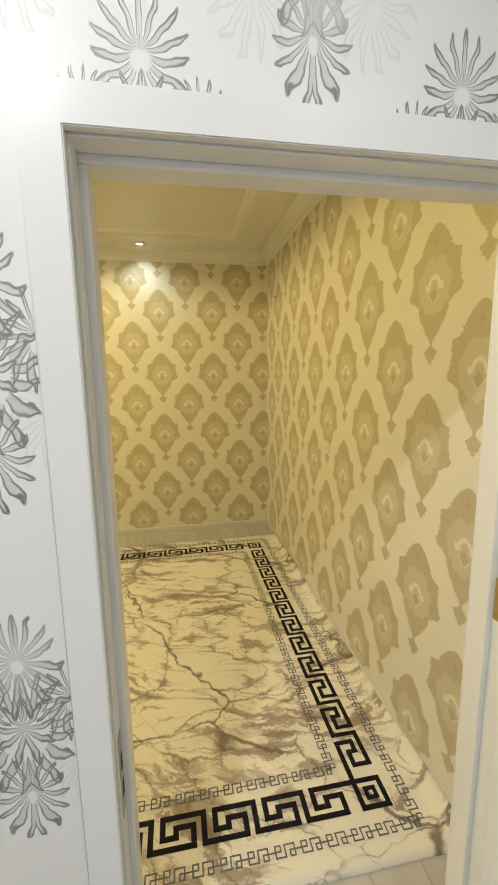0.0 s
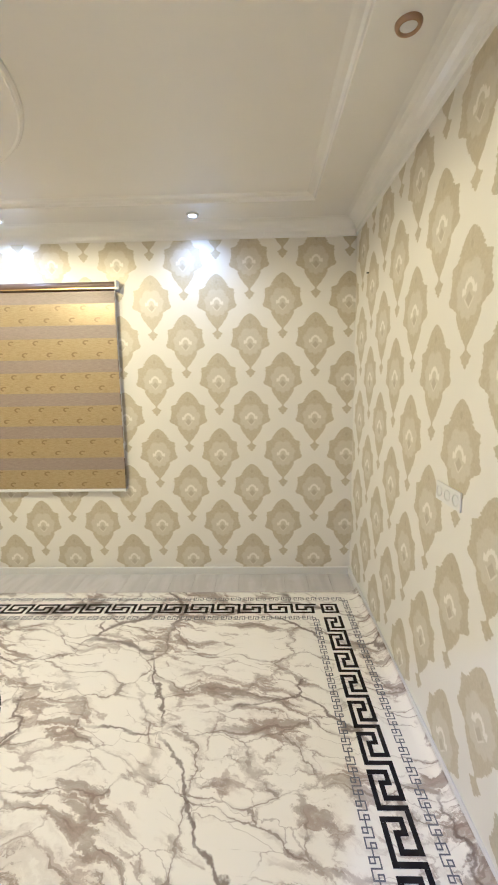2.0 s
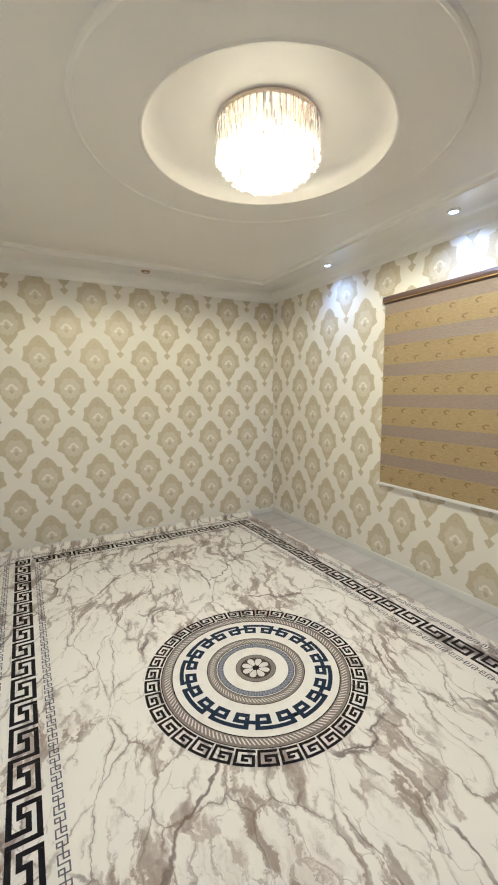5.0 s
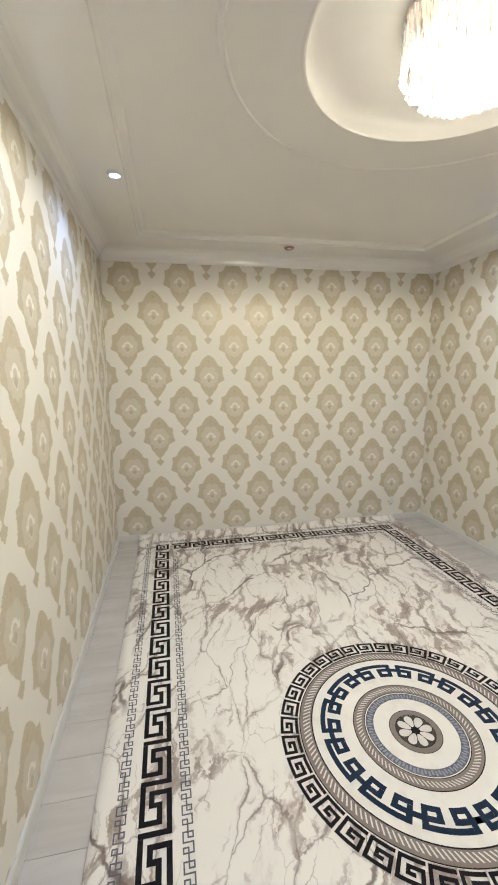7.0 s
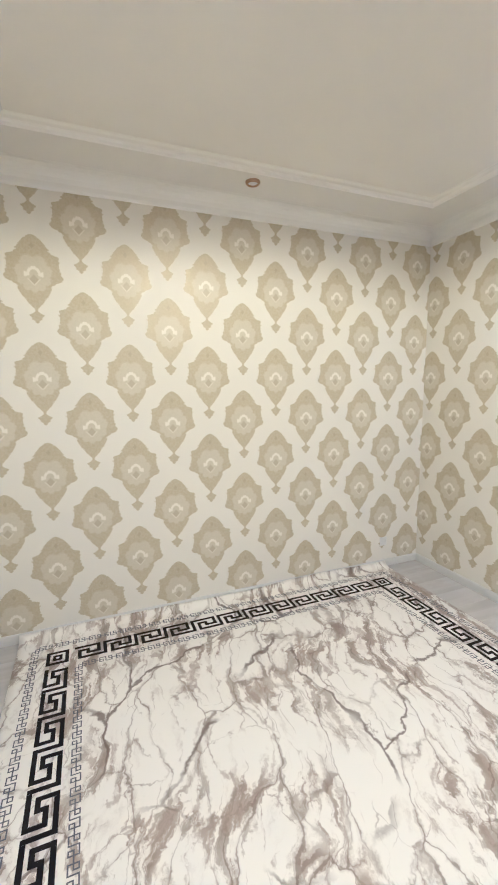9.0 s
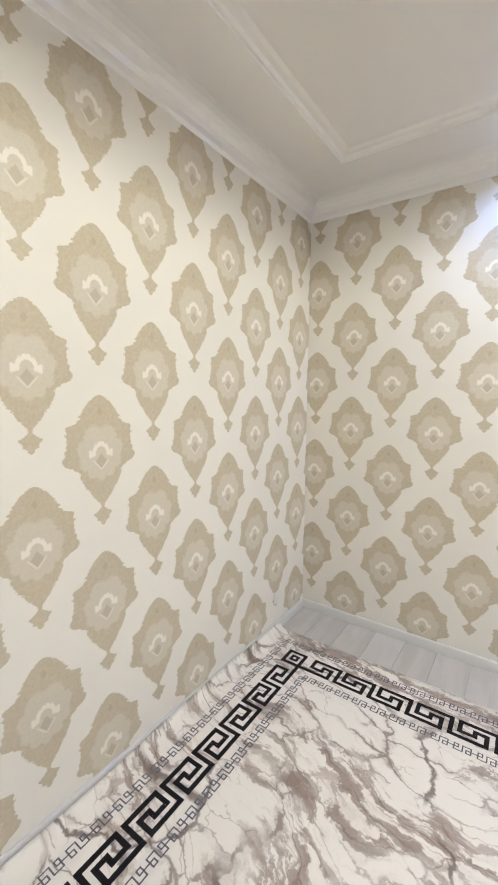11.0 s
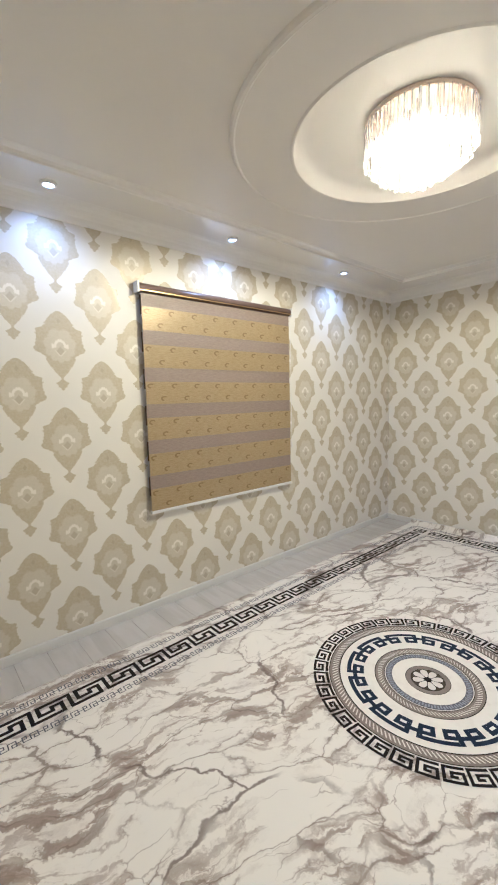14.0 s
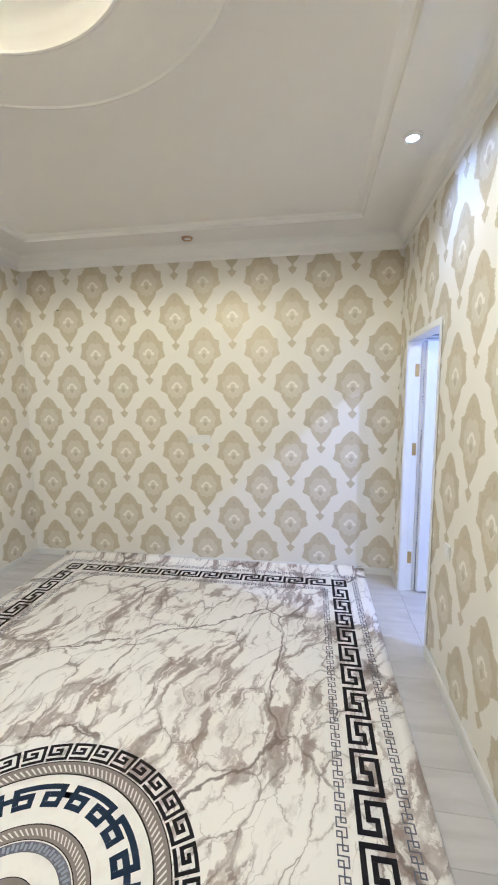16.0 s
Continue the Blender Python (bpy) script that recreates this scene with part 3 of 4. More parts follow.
boxed("pane", (x0 + 0.06 - win.location.x, -0.004, 0.06), (x1 - 0.06 - win.location.x, 0.004, z1 - z0 - 0.06), pane(), win)
boxed("window_sill", (x0 + 0.004 - win.location.x, -0.155, -0.001), (x1 - 0.004 - win.location.x, -0.032, 0.022), PLASTIC, win, bevel=0.004)


# ---- zebra blind ----
def zebra_blind():
    xl, xr, top, bottom = -2.70, -1.08, 2.53, 0.79
    yb = YN - 0.045
    blind = tagged(anchor("roller_blind", (0, 0, 0)), "closed zebra roller blind with gold and mauve bands over a window", "blind")
    # cassette: rounded front, flat back
    bm = bmesh.new()
    prof = [(0.0, -0.036)] + [(-0.030 - 0.038 * math.sin(a), -0.036 * math.cos(a)) for a in [radians(d) for d in range(0, 181, 15)]] + [(0.0, 0.036)]
    rows = [[bm.verts.new((x, YN - 0.002 + d, top - 0.037 + h)) for d, h in prof] for x in (xl + 0.014, xr - 0.014)]
    for k in range(len(prof)):
        j = (k + 1) % len(prof)
        bm.faces.new((rows[0][k], rows[0][j], rows[1][j], rows[1][k]))
    for r in rows:
        bm.faces.new(r)
    part("cassette", bm, BRONZE, blind, "brown bronze-patterned cassette")
    boxed("gold_strip", (xl + 0.014, YN - 0.0725, top - 0.062), (xr - 0.014, YN - 0.0685, top - 0.056), BRASS, blind, "thin gold line")
    for a, b in ((xl - 0.004, xl + 0.013), (xr - 0.013, xr + 0.004)):
        boxed("end_cap", (a, YN - 0.074, top - 0.078), (b, YN - 0.001, top + 0.004), PLASTIC, blind, "white plastic end cap", bevel=0.006)
    # front and back layers of bands
    z = top - 0.076
    period, gold = 0.276, 0.170
    zs = z - 0.095
    boxed("mauve_band", (xl + 0.03, yb - 0.003, zs), (xr - 0.03, yb - 0.0015, z), MAUVE, blind)
    while zs > bottom + 0.03:
        lo = max(zs - gold, bottom + 0.018)
        boxed("gold_band", (xl + 0.03, yb - 0.005, lo), (xr - 0.03, yb - 0.002, zs), GOLD, blind)
        lo2 = max(lo - (period - gold), bottom + 0.018)
        if lo - lo2 > 0.01:
            boxed("mauve_band", (xl + 0.03, yb - 0.003, lo2), (xr - 0.03, yb - 0.0015, lo), MAUVE, blind)
        zs = lo2 if lo2 > bottom + 0.02 else 0
    z = top - 0.076
    while z > bottom + 0.05:
        lo = max(z - 0.150, bottom + 0.02)
        # same fabric as the front; the shade behind is put into a brown colour
        boxed("back_band", (xl + 0.03, yb + 0.020, lo), (xr - 0.03, yb + 0.0225, z), BRONZE, blind, "back band coloured dark brown for the shade behind the blind")
        z -= period
    boxed("bottom_bar", (xl + 0.028, yb - 0.010, bottom - 0.006), (xr - 0.028, yb + 0.024, bottom + 0.018), PLASTIC, blind, "cream plastic bottom bar", bevel=0.004)
    bm = bmesh.new()
    bmesh.ops.create_cone(bm, cap_ends=True, segments=8, radius1=0.0022, radius2=0.0022, depth=1.25, matrix=pose(xr - 0.018, YN - 0.060, top - 0.70))
    part("cord", bm, PLASTIC, blind, "thin pull cord")
    bm = bmesh.new()
    block(bm, (xr - 0.024, YN - 0.066, 1.16), (xr - 0.012, YN - 0.054, 1.21), 0.003)
    part("cord_weight", bm, PLASTIC, blind, "small white cord joiner")


zebra_blind()


# ---- doorway ----
def doorway():
    d = structure(anchor("door_1", ((DOOR_W + DOOR_E) / 2, HALL, 0)), "white lacquered doorway with its door swung open into the hall", "door")
    ox, oy = d.location.x, d.location.y

    def b(name, lo, hi, mat=WHITE, label="", bevel=0.002):
        return boxed(name, (lo[0] - ox, lo[1] - oy, lo[2]), (hi[0] - ox, hi[1] - oy, hi[2]), mat, d, label, bevel)

    e, r = LINING - 0.001, 0.014
    # rebated half towards the hall, stop half towards the room
    b("jamb", (DOOR_W - e, HALL + 0.002, 0), (DOOR_W - r, 0.694, DOOR_TOP + r))
    b("jamb", (DOOR_E + r, HALL + 0.002, 0), (DOOR_E + e, 0.694, DOOR_TOP + r))
    b("head", (DOOR_W - e, HALL + 0.002, DOOR_TOP + r), (DOOR_E + e, 0.694, DOOR_TOP + e))
    b("door_stop", (DOOR_W - e, 0.695, 0), (DOOR_W, YS + 0.002, DOOR_TOP), bevel=0.004)
    b("door_stop", (DOOR_E, 0.695, 0), (DOOR_E + e, YS + 0.002, DOOR_TOP), bevel=0.004)
    b("door_stop", (DOOR_W - e, 0.695, DOOR_TOP), (DOOR_E + e, YS + 0.002, DOOR_TOP + e), bevel=0.004)
    # casing on the hall side
    c, w = 0.018, 0.064
    xa, xb, zt = DOOR_W - c, DOOR_E + c, DOOR_TOP + c
    outline = [(xa - w, 0), (xa, 0), (xa, zt), (xb, zt), (xb, 0), (xb + w, 0), (xb + w, zt + w - 0.004), (xa - w, zt + w - 0.004)]
    bm = bmesh.new()
    near = [bm.verts.new((x - ox, -0.018, z)) for x, z in outline]
    far = [bm.verts.new((x - ox, -0.001, z)) for x, z in outline]
    for row in (near, far):
        for quad in ((0, 1, 2, 7), (2, 3, 6, 7), (3, 4, 5, 6)):
            bm.faces.new([row[q] for q in quad])
    for k in range(8):
        bm.faces.new((near[k], near[(k + 1) % 8], far[(k + 1) % 8], far[k]))
    bmesh.ops.bevel(bm, geom=[e for e in bm.edges if all(v in near for v in e.verts) and len([f for f in e.link_faces if all(v.co.y < -0.017 for v in f.verts)]) == 1], offset=0.002, segments=2, affect="EDGES")
    part("casing", bm, WHITE, d, "flat white lacquered casing")
    # thin edging on the room side
    for lo, hi in (((DOOR_W - 0.040, YS + 0.003, 0), (DOOR_W - 0.002, YS + 0.009, DOOR_TOP + 0.002)), ((DOOR_E + 0.002, YS + 0.003, 0), (DOOR_E + 0.040, YS + 0.009, DOOR_TOP + 0.002)),
                   ((DOOR_W - 0.040, YS + 0.003, DOOR_TOP + 0.003), (DOOR_E + 0.040, YS + 0.009, DOOR_TOP + 0.040))):
        b("edging", lo, hi)
    # strike plate with two holes, their shade painted as solid dark blocks
    b("strike_plate", (DOOR_W - r - 0.0005, 0.655, 0.84), (DOOR_W - r + 0.002, 0.682, 1.02), STEEL, "satin steel strike plate", 0.001)
    for z in (0.90, 0.96):
        b("latch_hole", (DOOR_W - r + 0.0005, 0.662, z - 0.018), (DOOR_W - r + 0.0026, 0.675, z + 0.018), DARK, "latch hole, its shade a solid near-black block", 0.0)
    # door leaf, opened past a right angle
    hx, hy = DOOR_E + r - 0.002, HALL - 0.020
    m = pose(hx - ox, hy - oy, 0, 0, 0, LEAF_TURN)

    bm = bmesh.new()
    block(bm, (-0.80, 0.0, 0.012), (-0.004, 0.040, DOOR_TOP), 0.003, m)
    leaf = part("door_leaf", bm, WHITE, d, "white lacquered door leaf")
    for k, (za, zb) in enumerate(((0.14, 0.86), (1.04, 1.92))):
        for xa, xb in ((-0.68, -0.13),):
            bm = bmesh.new()
            for lo, hi in (((xa, -0.006, za), (xa + 0.03, 0.0, zb)), ((xb - 0.03, -0.006, za), (xb, 0.0, zb)), ((xa + 0.03, -0.006, za), (xb - 0.03, 0.0, za + 0.03)), ((xa + 0.03, -0.006, zb - 0.03), (xb - 0.03, 0.0, zb))):
                block(bm, lo, hi, 0.002, m)
            part("panel_moulding", bm, WHITE, leaf)
    bm = bmesh.new()
    bmesh.ops.create_cone(bm, cap_ends=True, segments=20, radius1=0.026, radius2=0.024, depth=0.012, matrix=m @ pose(-0.74, -0.006, 0.95, 90))
    bmesh.ops.create_cone(bm, cap_ends=True, segments=12, radius1=0.010, radius2=0.009, depth=0.045, matrix=m @ pose(-0.74, -0.030, 0.95, 90))
    bmesh.ops.create_cone(bm, cap_ends=True, segments=12, radius1=0.011, radius2=0.007, depth=0.12, matrix=m @ pose(-0.69, -0.05, 0.95, 0, 90, 0))
    part("door_handle", bm, BRASS, leaf, "brass lever handle", True)
    for z in (0.29, 1.20, 1.83):
        bm = bmesh.new()
        block(bm, (DOOR_E + r - 0.002 - ox, HALL + 0.014 - oy, z - 0.05), (DOOR_E + r + 0.0005 - ox, HALL + 0.046 - oy, z + 0.05), 0.0008)
        part("hinge", bm, BRASS, d, "brass hinge plate")
        bm = bmesh.new()
        bmesh.ops.create_cone(bm, cap_ends=True, segments=14, radius1=0.008, radius2=0.008, depth=0.11, matrix=pose(DOOR_E + r + 0.016 - ox, HALL - 0.010 - oy, z))
        part("hinge_knuckle", bm, BRASS, d, "brass hinge knuckle", True)


LEAF_TURN = 100
doorway()


# ---- sockets and switch ----
def wall_plate(name, label, category, place, turn, gangs, sockets):
    """A white plastic plate on a wall; turn: the way its face points, in degrees from -y."""
    ob = tagged(anchor(name, place), label, category)
    ob.rotation_euler = (0, 0, radians(turn))
    w = 0.072 * gangs
    boxed("plate", (-w / 2, -0.008, -0.040), (w / 2, 0.0, 0.040), PLASTIC, ob, bevel=0.003)
    for k in range(gangs):
        x = (k - (gangs - 1) / 2) * 0.072
        if sockets:
            bm = bmesh.new()
            turned(bm, [(0.024, -0.0095), (0.024, -0.008), (0.021, -0.008), (0.019, -0.0025), (0.001, -0.0025)], 24, Matrix.Rotation(radians(-90), 4, "X") @ pose(0, 0, 0))
            for v in bm.verts:
                v.co = Vector((v.co.x + x, -abs(v.co.y), v.co.z))
            cup = part("socket_cup", bm, PLASTIC, ob, "", True)
            # pin holes are solid dark discs, their inner shade given by colour
            for s in (-0.0095, 0.0095):
                bm = bmesh.new()
                bmesh.ops.create_cone(bm, cap_ends=True, segments=10, radius1=0.0026, radius2=0.0026, depth=0.0015, matrix=pose(x + s, -0.0035, 0, 90))
                part("pin_hole", bm, DARK, cup, "pin hole, its shade a solid near-black disc")
        else:
            boxed("rocker", (x - 0.029, -0.0125, -0.030), (x + 0.029, -0.0078, 0.030), PLASTIC, ob, bevel=0.002)
    return ob


wall_plate("wall_socket", "white plastic triple power socket on the wallpaper", "socket", (XE - 0.001, 2.545, 1.228), -90, 3, True)
wall_plate("wall_socket", "small white power socket low on the wallpaper", "socket", (XW + 0.001, 3.927, 0.24), 90, 1, True)
wall_plate("light_switch", "white plastic light switch beside the doorway", "switch", (-0.60, YS + 0.001, 0.80), 180, 1, False)


bm = bmesh.new()
bmesh.ops.create_cone(bm, cap_ends=True, segments=10, radius1=0.006, radius2=0.0045, depth=0.016, matrix=pose(XE - 0.007, 3.93, 2.46, 0, 90, 0))
tagged(part("nail", bm, DARK), "small dark nail stuck in the cream wallpaper", "nail")


# ---- spotlights in the ceiling border ----
def spotlight(lit):
    ob = anchor("spotlight")
    bm = bmesh.new()
    turned(bm, [(0.030, 0.004), (0.030, -0.012), (0.034, -0.016), (0.040, -0.016), (0.045, -0.011), (0.048, -0.004), (0.048, 0.001)], 36)
    part("trim_ring", bm, COPPER if not lit else PLASTIC, ob, "copper trim ring" if not lit else "white trim ring", True)
    bm = bmesh.new()
    turned(bm, [(0.030, -0.008), (0.028, -0.006), (0.015, -0.004), (0.001, -0.0035)], 24)
    part("lens", bm, LED if lit else PLASTIC, ob, "glowing cool white lens" if lit else "unlit milky lens", True)
    return ob


lit = tagged(spotlight(True), "round recessed ceiling spotlight, lit cool white", "spotlight", "ceiling spotlights")
dark = tagged(spotlight(False), "round copper-rimmed ceiling spotlight, not lit", "spotlight", "unlit ceiling spotlights")
for first, places in ((lit, SPOTS_LIT), (dark, SPOTS_DARK)):
    first.location = (*places[0], SOFFIT)
    for x, y in places[1:]:
        copy_thing(first, Matrix.Translation((x, y, SOFFIT)))


# ---- crystal chandelier ----
def chandelier():
    top = TRAY + 0.084
    ob = tagged(anchor("chandelier", (CX, CY, top)), "round crystal chandelier with hanging prisms, glowing warm white", "chandelier")
    bm = bmesh.new()
    turned(bm, [(0.001, 0.0), (0.268, 0.0), (0.271, -0.003), (0.271, -0.012), (0.268, -0.016), (0.25, -0.017), (0.001, -0.017)], 64)
    part("base_plate", bm, ROSE, ob, "rose-gold mirror base plate", True)
    bm = bmesh.new()
    turned(bm, [(0.268, -0.016), (0.272, -0.018), (0.272, -0.024), (0.268, -0.026), (0.262, -0.024), (0.262, -0.018)], 64)
    part("hanging_ring", bm, ROSE, ob, "rose-gold rail for the prisms", True)
    for k in range(6):
        a = math.tau * (k + 0.25) / 6
        bm = bmesh.new()
        bmesh.ops.create_uvsphere(bm, u_segments=12, v_segments=8, radius=0.018, matrix=pose(0.15 * math.cos(a), 0.15 * math.sin(a), -0.055))
        part("bulb", bm, BULB, ob, "small lit bulb", True)
    # one prism and one bead mesh, shared
    bm = bmesh.new()
    turned(bm, [(0.0005, 0.0), (0.009, -0.006), (0.0095, -0.5), (0.0095, -0.97), (0.0005, -1.0)], 6)
    prism_mesh = bpy.data.meshes.new("prism")
    bm.to_mesh(prism_mesh)
    bm.free()
    prism_mesh.materials.append(CRYSTAL)
    bm = bmesh.new()
    bmesh.ops.create_icosphere(bm, subdivisions=1, radius=0.015)
    bead_mesh = bpy.data.meshes.new("bead")
    bm.to_mesh(bead_mesh)
    bm.free()
    bead_mesh.materials.append(CRYSTAL)
    rng = random.Random(4)
    for radius, count, low in ((0.266, 52, 0.172), (0.226, 42, 0.212), (0.180, 32, 0.244), (0.130, 22, 0.270), (0.080, 14, 0.290), (0.035, 7, 0.304), (0.0, 1, 0.312)):
        for k in range(count):
            a = math.tau * (k + rng.uniform(-0.12, 0.12)) / count
            start = -0.022 if radius > 0.25 else -0.035 - rng.uniform(0.01, 0.06)
            end = -low - rng.uniform(-0.012, 0.012)
            p = new("prism", prism_mesh)
            p.parent = ob
            p.location = (radius * math.cos(a), radius * math.sin(a), start)
            p.rotation_euler = (0, 0, a)
            p.scale = (1, 1, start - end)
            b = new("bead", bead_mesh)
            b.parent = ob
            b.location = (radius * math.cos(a), radius * math.sin(a), end - 0.010)
            p.visible_shadow = b.visible_shadow = False


chandelier()

# ---- rug ----
HX, HY = 2.478, 1.245          # from the rug's middle to the middle of the key border
EDGE_X, EDGE_Y = 2.735, 1.487
PILE, PRINT = 0.012, 0.0134
MIDDLE = -0.018                # the round centre lies a little off the middle of the border


def rug():
    ob = tagged(anchor("rug", (RUG_X, RUG_Y, 0)), "large cream rug with marble veins, black key border and round centre", "rug")
    ob.rotation_euler = (0, 0, radians(RUG_TURN))
    # pile: edges turned up a little where they meet the walls
    xs = [-EDGE_X, -EDGE_X + 0.012, -EDGE_X + 0.03, -EDGE_X + 0.06] + [(-EDGE_X + 0.06) + (2 * EDGE_X - 0.12) * k / 24 for k in range(1, 24)] + [EDGE_X - 0.06, EDGE_X - 0.03, EDGE_X - 0.012, EDGE_X]
    ys = [-EDGE_Y + 2 * EDGE_Y * k / 60 for k in range(61)]
    rng = random.Random(9)
    wave = [(rng.uniform(0, 6.28), rng.uniform(3, 9), rng.uniform(0.3, 1)) for _ in range(6)]

    def height(x, y):
        out = max(0.0, (abs(x) - (EDGE_X - 0.06)) / 0.06)
        lift = 0.5 + 0.5 * math.sin(sum(math.sin(p + f * y) * w for p, f, w in wave))
        return PILE + out * out * (0.036 + 0.018 * lift)

    bm = bmesh.new()
    grid = [[bm.verts.new((x, y, height(x, y))) for x in xs] for y in ys]
    for r, s in zip(grid, grid[1:]):
        for k in range(len(xs) - 1):
            bm.faces.new((r[k], r[k + 1], s[k + 1], s[k]))
    rim = grid[0] + [r[-1] for r in grid[1:]] + grid[-1][-2::-1] + [r[0] for r in grid[-2:0:-1]]
    foot = [bm.verts.new((v.co.x * 1.0006, v.co.y * 1.0012, v.co.z - PILE + 0.0005)) for v in rim]
    for k in range(len(rim)):
        j = (k + 1) % len(rim)
        bm.faces.new((rim[k], rim[j], foot[j], foot[k]))
    part("marble_ground", bm, MARBLE, ob, "cream pile printed with brown-grey marble veins", True)

    class Ink:
        """Flat strokes of one colour, gathered in one mesh."""

        def __init__(self, dy=0.0):
            self.verts, self.faces, self.dy = [], [], dy

        def quad(self, pts, z):
            n = len(self.verts)
            self.verts += [(x, y + self.dy, z) for x, y in pts]
            self.faces.append(tuple(range(n, n + len(pts))))

        def stroke(self, pts, width, to, z=PRINT, cuts=1):
            """A line of constant width along axis-parallel points in (s, u), laid out by to(s, u)."""
            h = width / 2
            last = len(pts) - 2
            for i, (p, q) in enumerate(zip(pts, pts[1:])):
                d = Vector(q) - Vector(p)
                long_ = d.length
                if long_ < 1e-6:
                    continue
                d /= long_
                side = Vector((-d.y, d.x)) * h
                a = Vector(p) - d * h
                b = Vector(q) + d * (h if i == last else -h)
                steps = max(1, int(math.ceil((b - a).length / cuts))) if cuts != 1 else 1
                for k in range(steps):
                    f, g = a.lerp(b, k / steps), a.lerp(b, (k + 1) / steps)
                    self.quad([to(*(f - side)), to(*(g - side)), to(*(g + side)), to(*(f + side))], z + 0.0002 * (i % 2))

        def made(self, name, colour, label):
            return raw(name, self.verts, self.faces, colour, ob, label)

    # key border: one running meander on each side, from corner square to corner square
    H2 = 0.064
    key, line = Ink(), Ink()
    UNIT = [(0.0, 1.0), (0.0, 0.0), (0.78, 0.0), (0.78, 0.66), (0.53, 0.66), (0.53, 0.36), (0.20, 0.36), (0.20, 1.0), (1.0, 1.0)]
    SMALL = [(0.0, 0.5), (0.24, 0.5), (0.24, 0.98), (0.06, 0.98), (0.06, 0.02), (0.42, 0.02), (0.42, 0.98), (0.78, 0.98), (0.78, 0.02), (0.58, 0.02), (0.58, 0.5), (1.0, 0.5)]
    sides = [  # origin corner, direction along, direction outwards, length; two sides start at each of two opposite corners
        ((-HX, HY), (1, 0), (0, 1), 2 * HX, 24), ((-HX, HY), (0, -1), (-1, 0), 2 * HY, 12),
        ((HX, -HY), (-1, 0), (0, -1), 2 * HX, 24), ((HX, -HY), (0, 1), (1, 0), 2 * HY, 12)]
    w = 0.0215
    top = H2 - w / 2

    def chain(unit_points, count, start, unit, low, high, skip):
        """The points of a fret that repeats along s."""
        pts = []
        for k in range(count):
            for i, (p, q) in enumerate(unit_points):
                if k and i < skip:
                    continue
                pts.append((start + (k + p) * unit, low + (high - low) * q))
        return pts

    for (cx, cy), (ax, ay), (bx, by), length, count in sides:
        def to(s, u):
            return cx + ax * s + bx * u, cy + ay * s + by * u

        start = H2 + 0.020
        unit = (length - 2 * start) / count
        pts = chain(UNIT, count, start, unit, -top, top, 1)
        pts = [(H2 + w / 2 - 0.0005, -top)] + pts[2:]
        pts[-1] = (length - start - 0.12 * unit, top)
        key.stroke(pts, w, to)
        for centre, reach in ((0.134, 0.134), (-0.122, -0.122)):
            ln = length + 2 * reach
            cnt = round(ln / 0.099)
            line.stroke(chain(SMALL, cnt, -reach, ln / cnt, centre - 0.0195, centre + 0.0195, 1), 0.0056, to)
    for cx in (-HX, HX):
        for cy in (-HY, HY):
            for g, d in ((H2, w), (0.027, 0.018)):
                for a, b in (((-g, -g), (g, -g + d)), ((-g, g - d), (g, g)), ((-g, -g + d), (-g + d, g - d)), ((g - d, -g + d), (g, g - d))):
                    key.quad([(cx + a[0], cy + a[1]), (cx + b[0], cy + a[1]), (cx + b[0], cy + b[1]), (cx + a[0], cy + b[1])], PRINT)
    key.made("key_border", BLACK, "black Greek key border")
    tagged(line.made("fret_line", GREY, "thin slate-grey fret lines"), kind="stuff")

    # round centre
    def ring(ink, r0, r1, z=PRINT, n=120):
        for k in range(n):
            a, b = math.tau * k / n, math.tau * (k + 1) / n
            ink.quad([(r0 * math.cos(a), r0 * math.sin(a)), (r0 * math.cos(b), r0 * math.sin(b)), (r1 * math.cos(b), r1 * math.sin(b)), (r1 * math.cos(a), r1 * math.sin(a))], z)

    def polar(r0):
        def to(s, u):
            a = s / r0
            return (r0 + u) * math.cos(a), (r0 + u) * math.sin(a)
        return to

    base = Ink(MIDDLE)
    ring(base, 0.0, 0.562, PRINT - 0.0006)
    base.made("centre_ground", PALE_GROUND, "cream ground of the round centre")
    black, navy, taupe, cream, slate = Ink(MIDDLE), Ink(MIDDLE), Ink(MIDDLE), Ink(MIDDLE), Ink(MIDDLE)
    RK = 0.598
    n, step = 36, math.tau * RK / 36
    for k in range(n):
        pts = [(k * step + p * step, q * 0.072 - 0.024) for p, q in ((0.90, 0.0), (0.12, 0.0), (0.12, 1.0), (0.88, 1.0), (0.88, 0.36), (0.42, 0.36), (0.42, 0.66), (0.60, 0.66))]
        black.stroke(pts, 0.0145, polar(RK), cuts=0.03)
    ring(black, 0.556, 0.5605)
    ring(black, 0.495, 0.501)
    ring(taupe, 0.501, 0.508)
    ring(taupe, 0.541, 0.556)
    # rope bands
    inner_rope = Ink(MIDDLE)
    for r0, r1, count, inks in ((0.508, 0.541, 150, (cream, taupe)), (0.252, 0.277, 90, (inner_rope, taupe))):
        for k in range(count):
            for j, ink in enumerate(inks):
                a, b = math.tau * (k + 0.36 * j) / count, math.tau * (k + (1.0 if j else 0.36)) / count
                lean = math.tau * 1.1 / count
                ink.quad([(r0 * math.cos(a), r0 * math.sin(a)), (r0 * math.cos(b), r0 * math.sin(b)), (r1 * math.cos(b + lean), r1 * math.sin(b + lean)), (r1 * math.cos(a + lean), r1 * math.sin(a + lean))], PRINT)
    ring(black, 0.290, 0.2945)
    ring(taupe, 0.277, 0.290)
    ring(taupe, 0.240, 0.252)
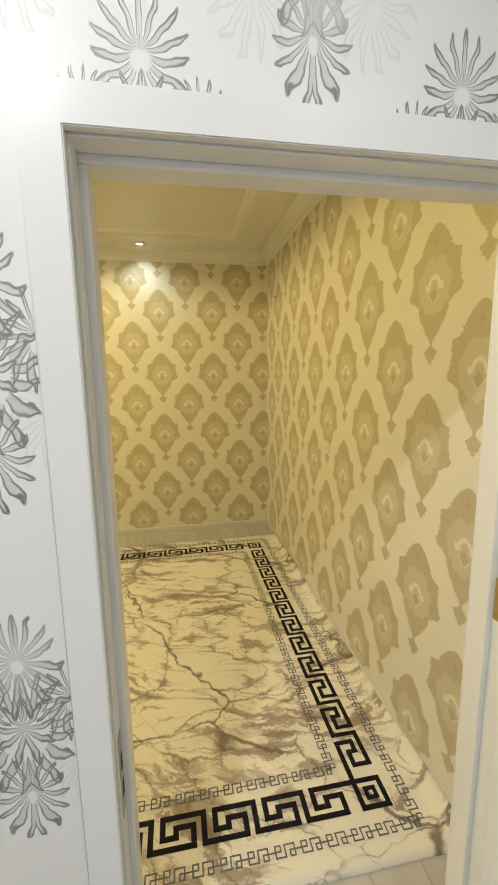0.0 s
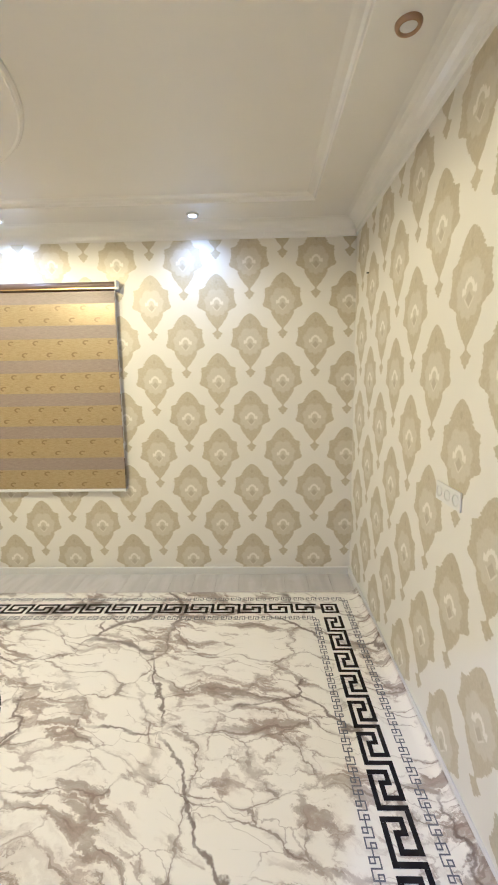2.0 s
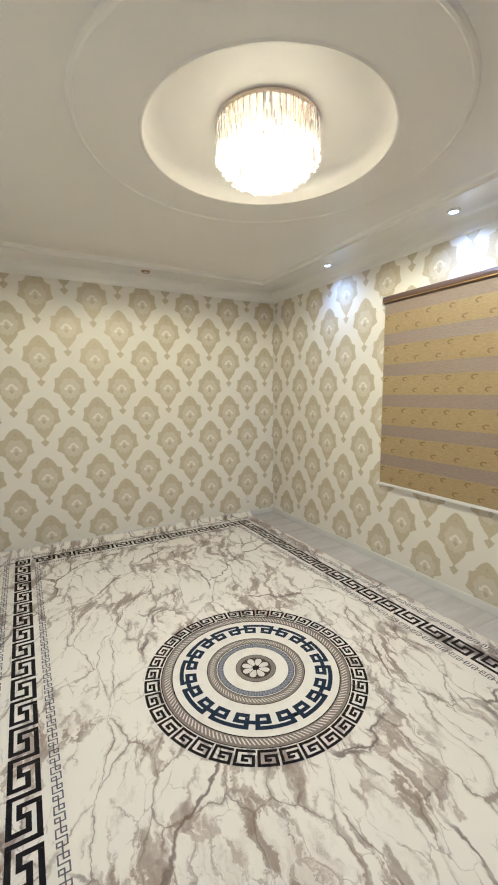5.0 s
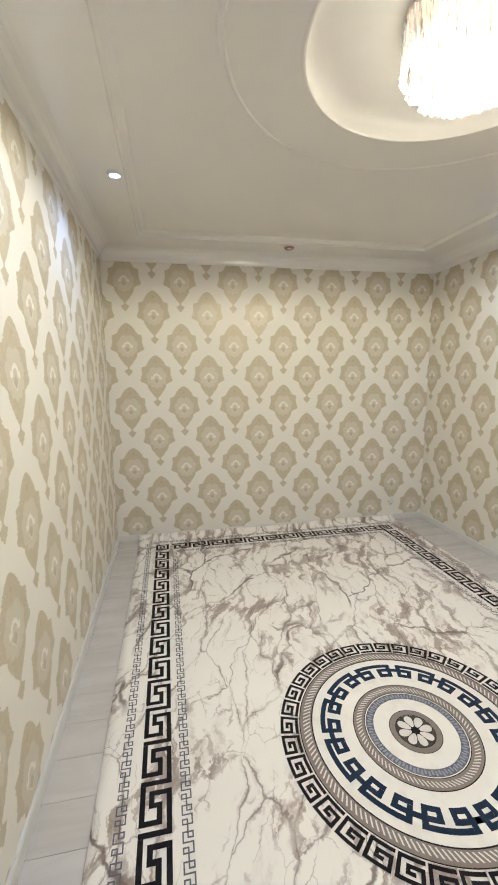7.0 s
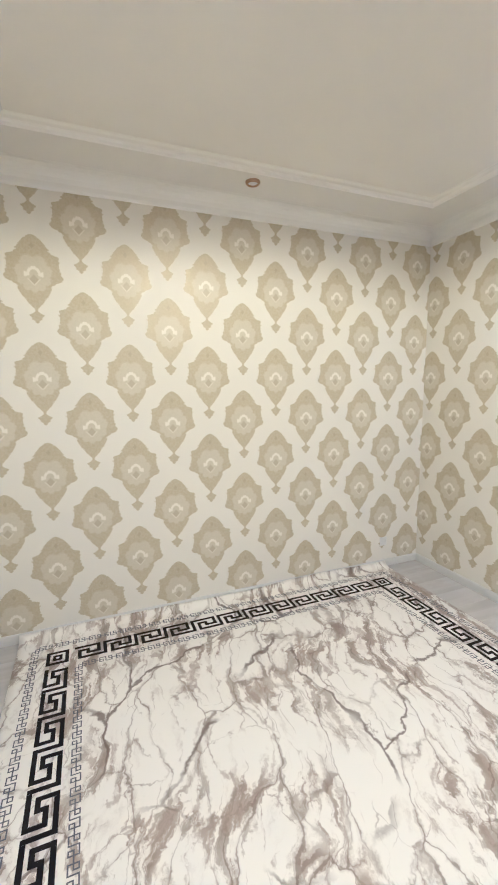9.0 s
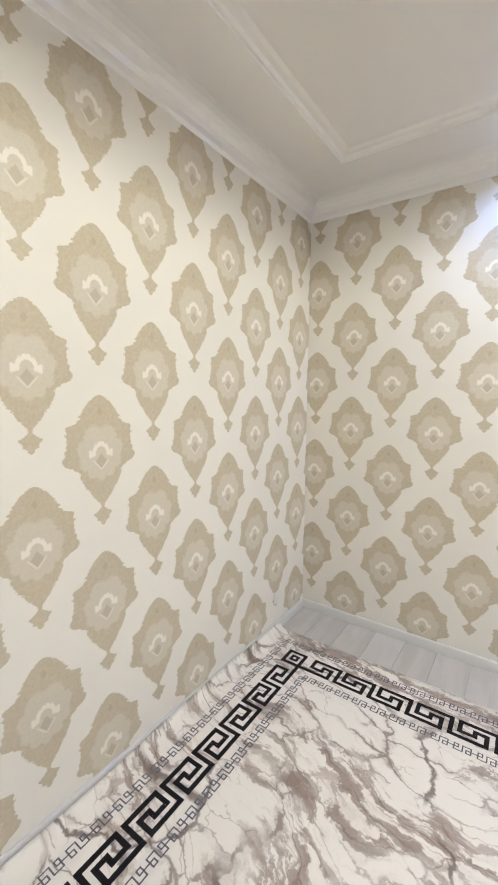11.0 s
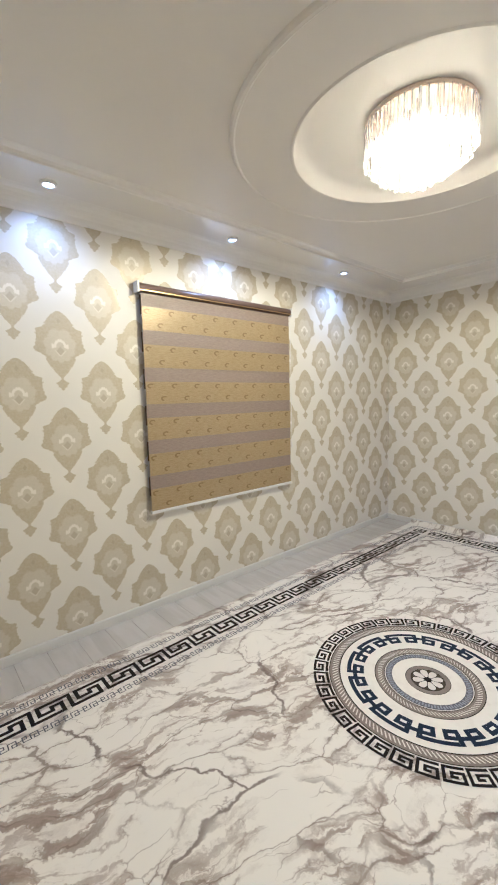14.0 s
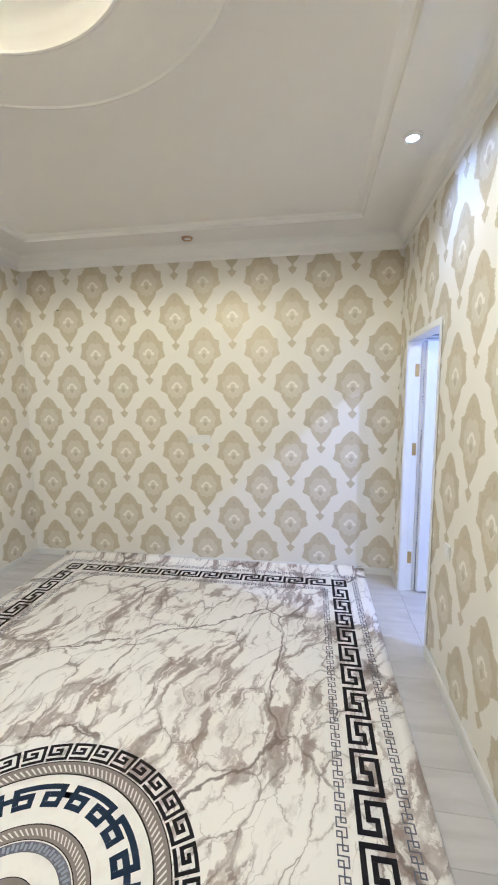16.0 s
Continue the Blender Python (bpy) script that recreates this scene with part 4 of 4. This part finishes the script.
    ring(black, 0.2365, 0.240)
    # navy linked squares
    RN = 0.405
    n, step = 11, math.tau * RN / 11
    LINK = ((0.0, 0.56), (0.37, 0.56), (0.37, 0.02), (0.12, 0.02), (0.12, 1.0), (0.88, 1.0), (0.88, 0.02), (0.63, 0.02), (0.63, 0.56), (1.0, 0.56))
    navy.stroke(chain(LINK, n, 0.0, step, -0.038, 0.038, 1), 0.024, polar(RN), cuts=0.03)
    # slate band with a tiny fret
    pale = Ink(MIDDLE)
    ring(pale, 0.198, 0.230, PRINT - 0.0003)
    pale.made("slate_ring", PALE_SLATE, "pale slate-blue ring")
    ring(slate, 0.228, 0.232)
    ring(slate, 0.196, 0.200)
    n, step = 44, math.tau * 0.214 / 44
    for k in range(n):
        slate.stroke([(k * step + p * step, (q - 0.5) * 0.022) for p, q in ((0.0, 0.0), (0.0, 1.0), (0.5, 1.0), (0.5, 0.0), (1.0, 0.0))], 0.0058, polar(0.214), cuts=0.02)
    # rosette
    ring(black, 0.119, 0.122)
    ring(taupe, 0.093, 0.119)
    ring(black, 0.090, 0.093)
    brown = Ink(MIDDLE)
    ring(brown, 0.0, 0.090, PRINT - 0.0003)
    brown.made("rosette_ground", BROWN, "dark brown ground of the rosette")
    ring(black, 0.0, 0.050, PRINT)
    ring(black, 0.0, 0.021, PRINT + 0.0006)
    for k in range(8):
        a0 = math.tau * k / 8
        pts = []
        for j in range(20):
            t = math.tau * j / 20
            r, wdt = 0.051 + 0.034 * math.cos(t), 0.0185 * math.sin(t) * (1.0 + 0.45 * math.cos(t))
            pts.append((r * math.cos(a0) - wdt * math.sin(a0), r * math.sin(a0) + wdt * math.cos(a0)))
        petal = Ink(MIDDLE)
        petal.quad(pts, PRINT + 0.0003)
        petal.made("petal", CREAM, "")
    black.made("round_key", BLACK, "black key ring round the centre")
    navy.made("navy_chain", NAVY, "navy ring of linked squares")
    taupe.made("taupe_ring", TAUPE, "taupe rope rings")
    tagged(cream.made("rope", CREAM, "cream rope strands"), kind="stuff")
    tagged(inner_rope.made("rope", CREAM, "cream rope strands"), kind="stuff")
    slate.made("slate_fret", GREY, "slate fret ring")


rug()

# ---- laminate boards ----
board_w, board_l = 0.196, 1.29
bm = bmesh.new()
block(bm, (-board_w / 2 + 0.0006, -board_l / 2 + 0.0006, -0.006), (board_w / 2 - 0.0006, board_l / 2 - 0.0006, 0.0), 0.0012)
bm.faces.ensure_lookup_table()
board_mesh = bpy.data.meshes.new("board")
bmesh.ops.recalc_face_normals(bm, faces=bm.faces)
bm.to_mesh(board_mesh)
bm.free()
board_mesh.materials.append(PLANK)
floor = bpy.data.objects["floor"]
cols = 28
width = (XE - XW) / cols
long_ = (YN - YS) / 3
for k in range(cols):
    for j in range(3):
        b = new("board", board_mesh)
        b.parent = floor
        b.scale = (width / board_w, long_ / board_l, 1)
        b.location = (XW + (k + 0.5) * width, YS + (j + 0.5) * long_, 0)
